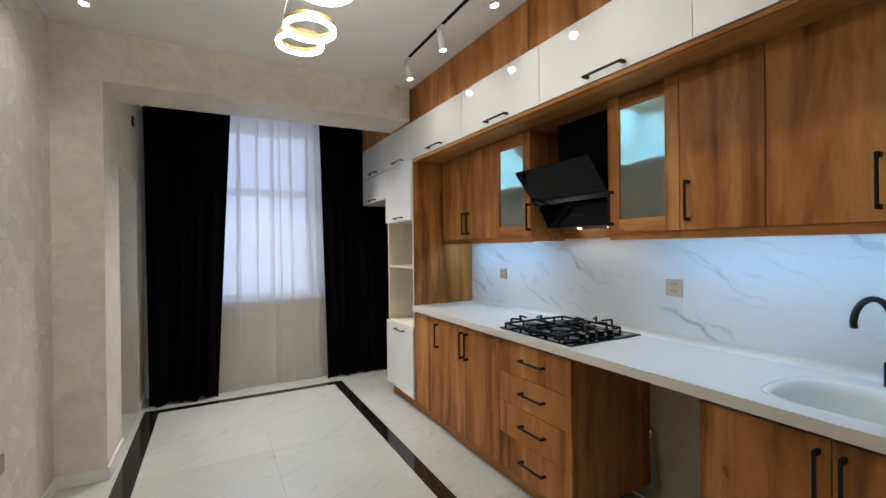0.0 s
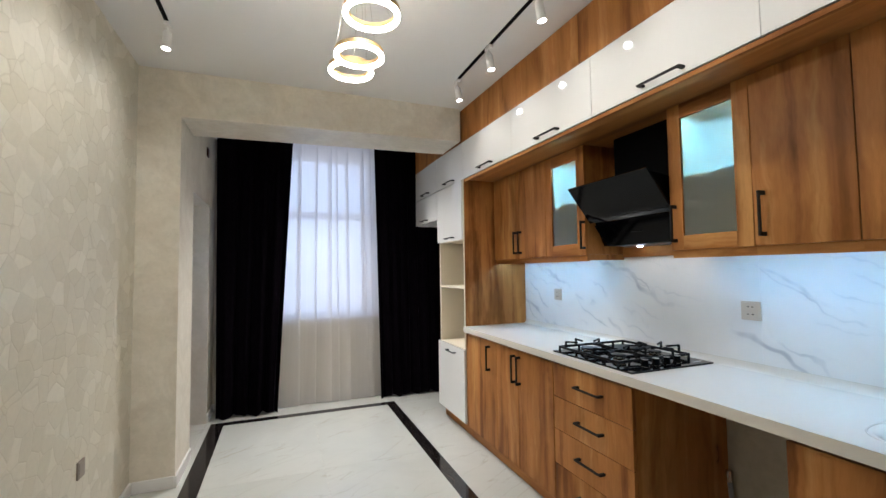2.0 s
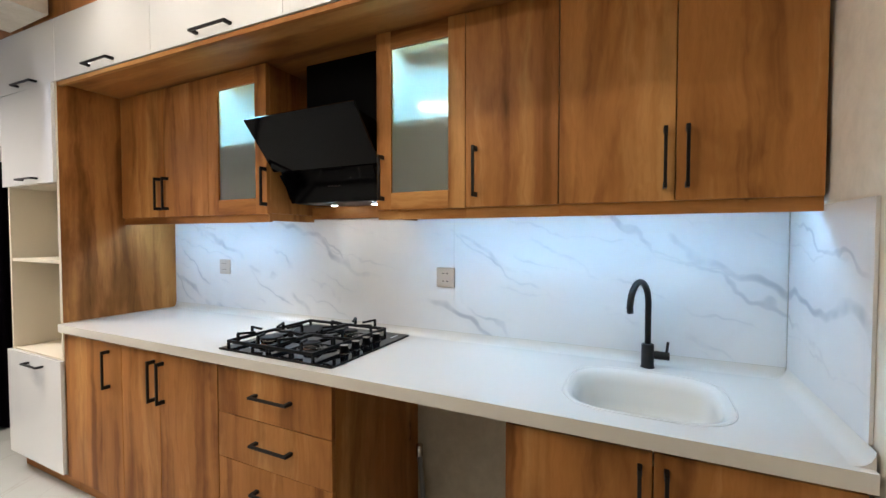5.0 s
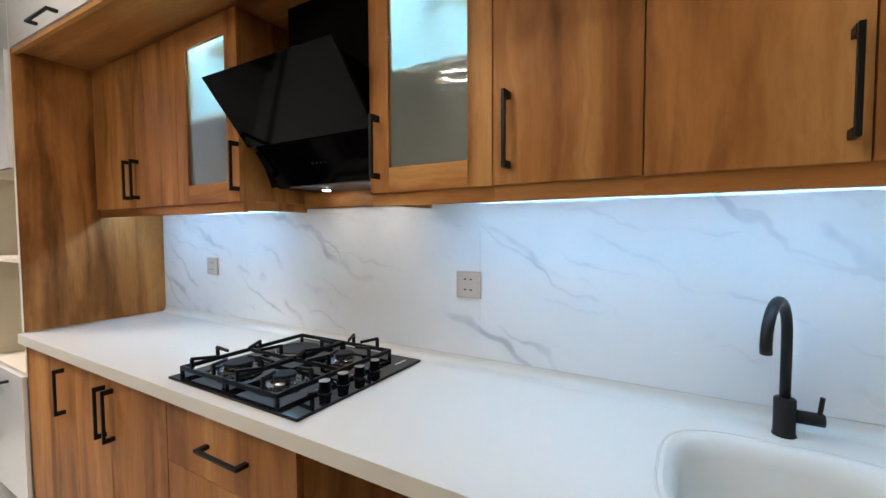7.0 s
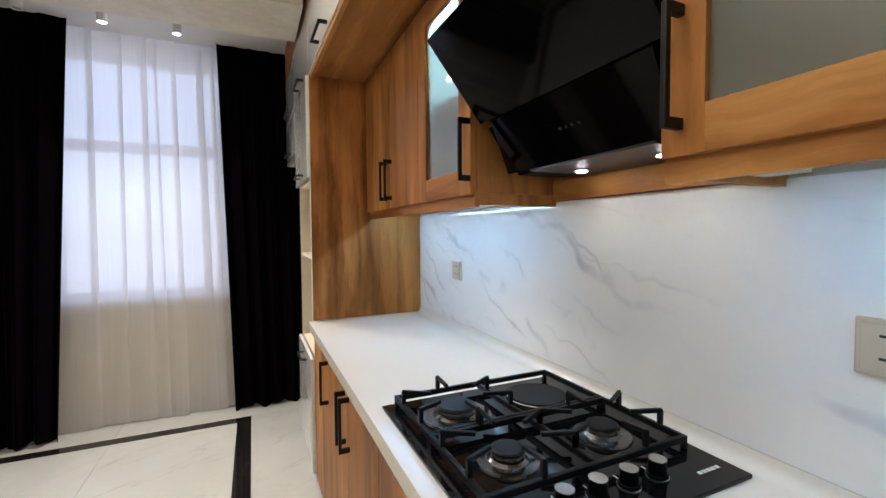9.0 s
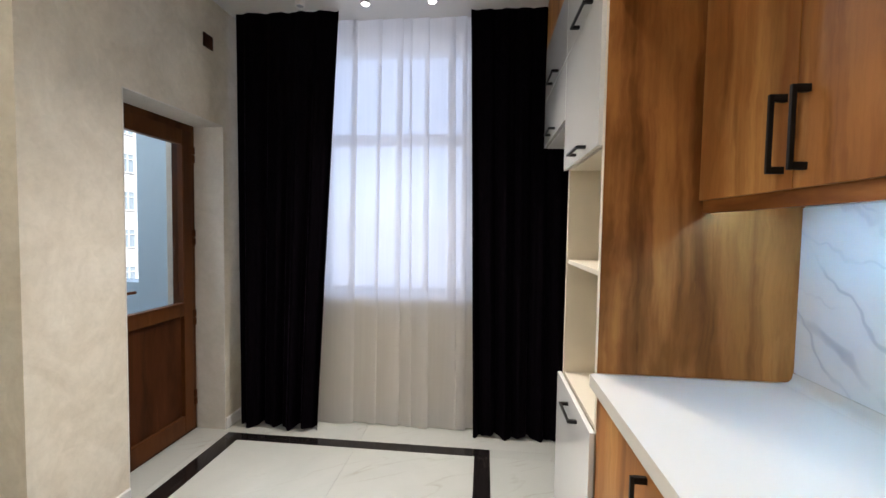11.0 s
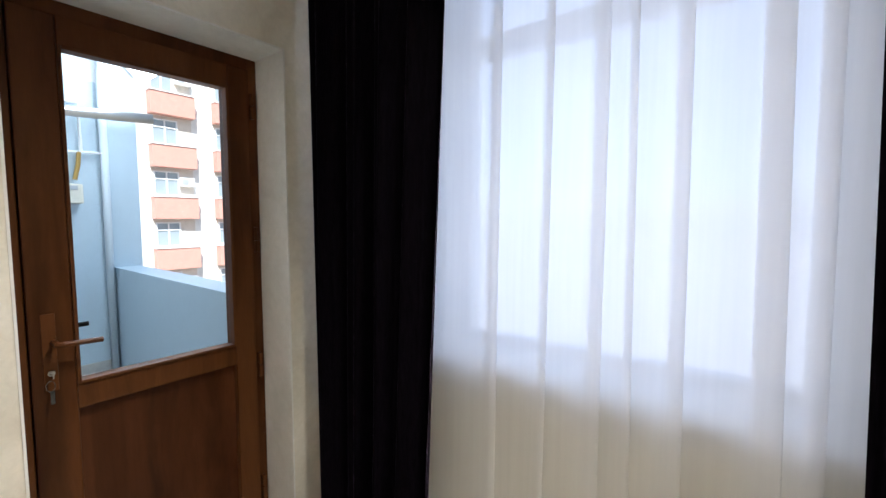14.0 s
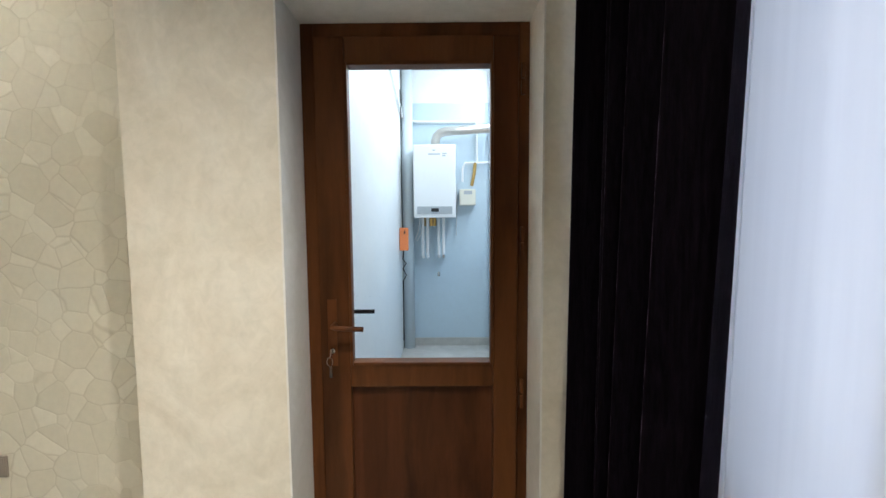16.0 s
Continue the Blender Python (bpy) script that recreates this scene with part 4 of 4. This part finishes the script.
# sockets on walls
def socket(at, face, label, slots=True, w=0.043, h=0.043, mat=None):
    x, y, z = at
    s = -1 if face == "east" else 1
    ob = thing("wall_socket", at, label, "socket", "wall sockets")
    mat = mat or CHAMPAGNE
    part("frame", box(sorted((x, x + s * 0.009)), (y - w, y + w), (z - h, z + h), 0.0025), mat, ob)
    part("face", box(sorted((x + s * 0.009, x + s * 0.0108)), (y - w * 0.84, y + w * 0.84), (z - h * 0.84, z + h * 0.84), 0.0012), mat, ob)
    if slots:
        for dy in (-0.010, 0.010):
            for dz in (-0.016, 0.018):
                part("slot", box(sorted((x + s * 0.0109, x + s * 0.0113)), (y + dy - 0.004, y + dy + 0.004), (z + dz - 0.002, z + dz + 0.002)), DARK_HOLE, ob)


socket((EAST - 0.0105, 1.729, 1.168), "east", "champagne double power socket on the marble slab")
socket((EAST - 0.0105, 3.157, 1.170), "east", "champagne double power socket on the marble slab")
socket((WEST, 2.93, 0.462), "west", "taupe socket plate low on the wallpaper", False, 0.036, 0.040, GREY_PLATE)
socket((ALCOVE, 4.698, 2.455), "west", "dark brown cover plate high beside the curtain", False, 0.042, 0.040, BROWN_DARK)

# open niche under the worktop
hose = thing("drain_hose", (2.5, 1.80, 0.3), "grey drain hose hanging in the open niche", "hose")
part("hose", tube([(2.505, 1.850, 0.36), (2.50, 1.840, 0.30), (2.485, 1.825, 0.24), (2.50, 1.83, 0.17), (2.52, 1.835, 0.10)], 0.011, 10), PIPE_GREY, hose)
part("valve", turned((2.505, 1.850, 0.36), [(0.016, 0), (0.016, 0.05), (0.008, 0.055)], 12), STEEL, hose)

# ---- lamps ----
chandelier = thing("ring_chandelier", (0.83, 2.16, 2.30), "gold chandelier of three glowing rings on thin wires", "chandelier")
part("canopy", turned((0.83, 2.16, CEIL), [(0.075, -0.001), (0.075, -0.022), (0.068, -0.026)], 36), GOLD, chandelier)
for y, z in ((1.905, 2.292), (2.165, 2.266), (2.385, 2.302)):
    ring = bmesh.new()
    n, r0, r1, h = 56, 0.086, 0.101, 0.028
    loops = [[ring.verts.new((0.829 + r * math.cos(2 * math.pi * k / n), y + r * math.sin(2 * math.pi * k / n), z + dz)) for k in range(n)] for r, dz in ((r0, h), (r1, h), (r1, 0.008), (r0, 0.008))]
    for a, b in zip(loops, loops[1:] + loops[:1]):
        for k in range(n):
            ring.faces.new((a[k], a[(k + 1) % n], b[(k + 1) % n], b[k]))
    bmesh.ops.recalc_face_normals(ring, faces=ring.faces[:])
    band = part("ring", ring, GOLD, chandelier, "slim gold ring")
    glow = bmesh.new()
    circle = [(0.829 + 0.0935 * math.cos(2 * math.pi * k / 56), y + 0.0935 * math.sin(2 * math.pi * k / 56), z + 0.002) for k in range(57)]
    add_tube(glow, circle, 0.0095, 8, False)
    smooth(part("diffuser", glow, RING_GLOW, band, "glowing warm white light ring"))
    for a in (0.5, 2.6, 4.7):
        part("wire", tube([(0.829 + 0.0935 * math.cos(a), y + 0.0935 * math.sin(a), z + 0.03), (0.83 + 0.03 * math.cos(a), 2.16 + (y - 2.16) * 0.12 + 0.03 * math.sin(a), CEIL - 0.026)], 0.0007, 4), STEEL, band)


def track(x, ys, lean, lit):
    t_ = thing("track_light", (x, 2.0, CEIL), "black ceiling track with white spot heads", "track light", "ceiling track lights")
    part("rail", box((x - 0.010, x + 0.010), (0.95, max(ys) - 0.03), (CEIL - 0.006, CEIL - 0.0005)), BLACK_PLASTIC, t_)
    for y in ys:
        tip = Vector((x + lean * 0.06, y, 2.580))
        neck = Vector((x, y, 2.665))
        head = part("adapter", box((x - 0.014, x + 0.014), (y - 0.03, y + 0.03), (CEIL - 0.026, CEIL - 0.0065), 0.002), WHITE_PAINT, t_)
        part("stem", tube([(x, y, CEIL - 0.026), (x, y, 2.662)], 0.006, 8), WHITE_PAINT, head)
        part("spot_head", tube([neck + (neck - tip) * 0.12, neck, tip], [0.016, 0.021, 0.022], 18), WHITE_PAINT, t_)
        d = (tip - neck).normalized()
        part("lens", tube([tip + d * 0.0005, tip + d * 0.003], 0.0195, 18), LAMP_GLOW, t_, "glowing lamp lens")
        lamp("track_spot", "SPOT", tip + d * 0.012, tip + d, lit, WARM, spot=150)


track(1.695, (3.14, 2.65, 2.12, 1.64, 1.16), 0.25, 3.6)
track(-0.052, (3.03, 2.50, 2.00, 1.50, 1.05), -0.10, 4.5)
for x, lit in ((0.47, False), (0.867, True), (1.260, True)):
    can = thing("ceiling_spot", (x, 4.72, CEIL), "white cylinder spot on the ceiling by the curtain", "ceiling light", "cylinder ceiling spots")
    part("housing", turned((x, 4.72, CEIL), [(0.028, -0.0005), (0.028, -0.075), (0.024, -0.075), (0.022, -0.066)], 24), WHITE_PAINT, can)
    part("lens", turned((x, 4.72, CEIL - 0.0695), [(0.021, 0), (0.019, -0.002)], 20), LAMP_GLOW if lit else GREY_PANEL, can, "glowing lamp lens" if lit else "unlit lamp lens")
    if lit:
        lamp("alcove_spot", "SPOT", (x, 4.72, CEIL - 0.082), (x, 3.50, 0), 84, WARM, spot=100)

# ---- balcony seen through the door ----
BX, BY0, BY1 = -3.10, 4.135, 5.06
structure("balcony_floor", box((BX, -0.5), (BY0, BY1), (-0.12, 0.05)), FLOOR_GREY, "pale grey balcony floor", "floor")
structure("balcony_wall_end", box((BX - 0.2, BX), (BY0 - 0.2, 5.27), (-0.12, 2.47)), BLUE_WALL, "pale blue painted end wall of the balcony", "wall")
structure("balcony_wall_upper", box((BX - 0.2, BX), (BY0 - 0.2, 5.27), (2.47, 2.9)), PALE_WALL, "white band at the top of the balcony end wall", "wall")
structure("balcony_wall_side", box((BX, -0.5), (BY0 - 0.2, BY0), (-0.12, 2.9)), PALE_WALL, "white painted side wall of the balcony", "wall")
structure("balcony_parapet", box((BX, -0.90), (BY1, 5.25), (-0.12, 0.93), 0.004), BLUE_WALL, "pale blue balcony parapet", "parapet")
structure("balcony_column", box((-0.90, -0.5), (BY1, 5.25), (-0.12, 2.9)), BLUE_WALL, "pale blue column beside the balcony opening", "wall")
structure("balcony_ceiling", box((BX, -0.5), (BY0, 5.25), (2.78, 2.9)), PALE_WALL, "white balcony ceiling", "ceiling")
structure("balcony_step_strip", box((BX, BX + 0.012), (BY0, BY1), (0.05, 0.13)), FLOOR_GREY, "pale stone skirting on the balcony wall", "baseboard")

lamp("balcony_daylight", "AREA", (-2.0, 5.22, 2.62), (-2.0, 4.2, 1.6), 17, (0.86, 0.93, 1.0), size=(2.1, 0.26))
boiler = thing("boiler", (BX + 0.16, 4.464, 1.37), "white wall-hung gas boiler with grey control panel", "boiler")
part("casing", box((BX + 0.02, BX + 0.32), (4.269, 4.659), (1.350, 2.020), 0.012), PVC, boiler)
part("control_panel", box((BX + 0.32, BX + 0.328), (4.302, 4.627), (1.385, 1.455), 0.003), GREY_PANEL, boiler)
part("display", box((BX + 0.328, BX + 0.330), (4.432, 4.502), (1.405, 1.438)), DARK_HOLE, boiler, "small dark display")
for y0, y1, z in ((4.407, 4.517, 1.925), (4.447, 4.472, 1.96), (4.537, 4.577, 1.93), (4.537, 4.567, 1.91)):
    part("printed_mark", box((BX + 0.3201, BX + 0.3212), (y0, y1), (z, z + 0.012)), GREY_PANEL, boiler, "small grey printed bar")
for y in (4.342, 4.387, 4.497, 4.542):
    part("pipe", tube([(BX + 0.12, y, 1.355), (BX + 0.12, y, 0.99), (BX + 0.09, y, 0.965), (BX + 0.01, y, 0.965)], 0.014, 10), PIPE_WHITE, boiler)
for y in (4.367, 4.422, 4.457):
    part("valve", tube([(BX + 0.10, y, 1.352), (BX + 0.10, y, 1.27)], 0.016, 8), BRASS, boiler)
part("cable", tube([(BX + 0.2, 4.320, 1.352), (BX + 0.1, 4.297, 1.22), (BX + 0.05, 4.262, 1.14), (BX + 0.06, 4.280, 1.12), (BX + 0.06, 4.325, 1.20), (BX + 0.1, 4.32, 1.25)], 0.005, 6), PIPE_WHITE, boiler)
part("cable", tube([(BX + 0.03, 4.672, 1.68), (BX + 0.03, 4.676, 1.50), (BX + 0.03, 4.670, 1.17)], 0.004, 6), GREY_PANEL, boiler)
flue = thing("flue_pipe", (BX + 0.17, 4.457, 2.09), "silver foil flue pipe above the boiler", "pipe")
smooth(part("pipe", tube([(BX + 0.17, 4.470, 2.018), (BX + 0.17, 4.470, 2.07), (BX + 0.17, 4.482, 2.115), (BX + 0.17, 4.515, 2.148), (BX + 0.17, 4.575, 2.165), (BX + 0.17, 5.34, 2.21)], 0.042, 16), ALU, flue))
drain = thing("drain_pipe", (BX + 0.06, 4.192, 0.05), "pale grey vertical drain pipe in the balcony corner", "pipe")
smooth(part("pipe", tube([(BX + 0.065, 4.197, 0.051), (BX + 0.065, 4.197, 2.779)], 0.052, 16), PIPE_PALE, drain))
down = thing("drain_pipe", (BX + 0.05, 5.02, 0.05), "slim pale vertical pipe beside the balcony opening", "pipe")
smooth(part("pipe", tube([(BX + 0.04, 5.022, 0.051), (BX + 0.04, 5.022, 2.779)], 0.028, 12), PIPE_PALE, down))
gas = thing("gas_pipe", (BX + 0.03, 4.557, 2.3), "thin white gas pipes along the balcony wall", "pipe")
part("pipe", tube([(BX + 0.03, 4.287, 2.285), (BX + 0.03, 4.870, 2.275), (BX + 0.03, 4.875, 1.88)], 0.014, 8), PIPE_WHITE, gas)
part("pipe", tube([(-0.6, BY0 + 0.02, 2.72), (BX + 0.06, BY0 + 0.02, 2.31), (BX + 0.03, 4.287, 2.285)], 0.012, 8), PIPE_WHITE, gas)
part("pipe", tube([(BX + 0.05, 4.732, 1.70), (BX + 0.05, 4.732, 1.83), (BX + 0.05, 4.757, 1.88), (BX + 0.05, 5.04, 1.89)], 0.011, 8), PIPE_WHITE, gas)
part("joint", tube([(BX + 0.05, 4.857, 1.885), (BX + 0.05, 4.847, 1.78), (BX + 0.05, 4.822, 1.66)], 0.016, 8), BRASS, gas)
meter = thing("gas_meter", (BX + 0.08, 4.777, 1.46), "pale yellow gas meter on the balcony wall", "gas meter")
part("case", box((BX + 0.01, BX + 0.12), (4.702, 4.857), (1.470, 1.625), 0.01), YELLOWED, meter)
part("dial_window", box((BX + 0.12, BX + 0.124), (4.742, 4.822), (1.575, 1.608)), GREY_PANEL, meter)
detector = thing("gas_alarm", (BX + 0.10, BY0, 1.2), "orange plastic alarm box in the balcony corner", "alarm box")
part("case", box((BX + 0.33, BX + 0.365), (BY0 + 0.005, BY0 + 0.085), (1.05, 1.26), 0.006), ORANGE, detector)
part("label", box((BX + 0.365, BX + 0.367), (BY0 + 0.045, BY0 + 0.058), (1.205, 1.232)), DARK_HOLE, detector)
part("bracket", box((BX + 0.29, BX + 0.33), (BY0 + 0.001, BY0 + 0.012), (1.12, 1.21)), GREY_PANEL, detector)
part("cable", tube([(BX + 0.34, BY0 + 0.04, 1.05), (BX + 0.34, BY0 + 0.03, 0.97), (BX + 0.33, BY0 + 0.06, 0.93), (BX + 0.33, BY0 + 0.03, 0.88), (BX + 0.33, BY0 + 0.06, 0.82), (BX + 0.33, BY0 + 0.03, 0.76), (BX + 0.33, BY0 + 0.03, 0.2)], 0.005, 6), DARK_HOLE, detector)
part("cable", tube([(BX + 0.34, BY0 + 0.03, 1.26), (BX + 0.34, BY0 + 0.025, 2.5)], 0.004, 6), DARK_HOLE, detector)
stub = thing("water_stub", (BX + 0.02, 4.487, 0.78), "small steel water outlet on the blue wall", "tap")
part("outlet", tube([(BX, 4.492, 0.80), (BX + 0.05, 4.492, 0.80), (BX + 0.05, 4.492, 0.77)], 0.014, 8), STEEL, stub)

# ---- the building across the yard ----
structure("ground", box((-400, 400), (-400, 400), (-9.2, -9.0)), EARTH, "dusty ground of the yard far below", "ground")
block = thing("apartment_building", (-28, 18, -9), "white apartment block with red balcony fronts", "building")
FX, STOREY = -25.0, 2.80
part("wall", box((FX - 9, FX), (11.3, 33), (-9, 16.6)), FACADE, block)
part("roof", box((FX - 9.3, FX + 0.3), (11.0, 33.3), (16.6, 16.9)), FACADE, block)
COLUMNS = ((12.4, 14.6, "balcony"), (15.7, 17.93, "balcony"), (18.82, 21.35, "window"), (22.0, 24.0, "balcony"), (24.6, 25.8, "window"), (26.8, 28.9, "balcony"), (29.4, 31.8, "window"))


def far_window(parent, y0, y1, z0, z1, x, lights):
    f = 0.07
    w = part("window", boxes(*[((x, x + 0.08), (a, a + f), (z0, z1)) for a in [y0 + (y1 - y0 - f) * k / lights for k in range(lights + 1)]],
                             ((x, x + 0.078), (y0 + f, y1 - f), (z0, z0 + f)), ((x, x + 0.078), (y0 + f, y1 - f), (z1 - f, z1)), ((x, x + 0.076), (y0 + f, y1 - f), (z1 - 0.46, z1 - 0.40))), PVC, parent)
    part("pane", box((x + 0.01, x + 0.03), (y0 + 0.02, y1 - 0.02), (z0 + 0.02, z1 - 0.02)), PANE_DARK, w)


rnd = random.Random(4)
for s in range(-3, 5):
    z = 1.34 + STOREY * s
    if z < -8.5:
        continue
    for y0, y1, kind_ in COLUMNS:
        if kind_ == "balcony":
            front = part("balcony", boxes(((FX, FX + 0.55), (y0, y1), (z - 0.06, z + 1.12)), bevel=0.02), FACADE_RED, block, "red rendered balcony front")
            part("coping", box((FX, FX + 0.60), (y0 - 0.03, y1 + 0.03), (z + 1.12, z + 1.19)), FACADE, front)
            part("recess", box((FX + 0.003, FX + 0.02), (y0 + 0.05, y1 - 0.05), (z + 1.19, z + 2.70)), FACADE_TAN, front)
            w = rnd.uniform(0.9, 1.3)
            far_window(front, y0 + 0.15, y0 + 0.15 + w, z + 1.20, z + 2.55, FX + 0.02, 2)
            if rnd.random() < 0.6:
                ac = part("air_conditioner", box((FX + 0.02, FX + 0.34), (y1 - 0.85, y1 - 0.1), (z + 1.75, z + 2.25), 0.02), PVC, front)
                part("fan_grille", turned((FX + 0.341, y1 - 0.58, z + 2.0), [(0.19, 0), (0.19, 0.01), (0.03, 0.012)], 20, "x"), GREY_PANEL, ac)
        else:
            far_window(block, y0, y1, z + 1.0, z + 2.45, FX, 4 if y1 - y0 > 2 else 2)

# ---- floor pieces ----
floor = thing("floor", (0.9, 2.0, 0), "glossy cream marble tiles with a black border", "floor", kind="structure")
part("bed", box((-0.5, EAST), (-1.8, NORTH), (-0.15, -0.004)), GROUT, floor)
J = 0.0008
SL0, SL1, SR0, SR1, SF0, SF1 = -0.055, 0.055, 1.552, 1.645, 4.725, 4.812


def tile_field(x0, x1, y0, y1, wx, wy, ox, oy):
    x = x0
    edges_x = sorted({x0, x1, *[ox + k * wx for k in range(-8, 12) if x0 + 0.02 < ox + k * wx < x1 - 0.02]})
    edges_y = sorted({y0, y1, *[oy + k * wy for k in range(-8, 12) if y0 + 0.02 < oy + k * wy < y1 - 0.02]})
    for a, b in zip(edges_x, edges_x[1:]):
        for c, d in zip(edges_y, edges_y[1:]):
            part("tile", box((a + J, b - J), (c + J, d - J), (-0.012, 0.0), 0.0005), TILE, floor)


tile_field(SL1, SR0, -1.8, SF0, 0.766, 1.2, SL1, SF0)
tile_field(SR1, EAST - 0.001, -1.8, SF1, 0.9, 1.2, SR1, SF0)
tile_field(-0.339, SL0, -1.8, BEAM0, 0.6, 1.2, SL0, SF0)
tile_field(ALCOVE, SL0, BEAM0, SF1, 0.6, 1.2, SL0, SF0)
tile_field(-0.317, ALCOVE, DOOR0, DOOR1, 0.6, 1.2, ALCOVE, SF0)
tile_field(ALCOVE, EAST - 0.001, SF1, NORTH, 0.766, 1.2, SL1, SF1)
for a, b in ((-1.8, -0.4), (-0.4, 0.8), (0.8, 2.0), (2.0, 3.2), (3.2, SF0)):
    for x0, x1 in ((SL0, SL1), (SR0, SR1)):
        part("border_tile", box((x0 + J, x1 - J), (a + J, b - J), (-0.012, 0.0), 0.0005), BLACK_TILE, floor, "black marble border strip")
for a, b in ((SL0, 0.75), (0.75, SR1)):
    part("border_tile", box((a + J, b - J), (SF0 + J, SF1 - J), (-0.012, 0.0), 0.0005), BLACK_TILE, floor, "black marble border strip")
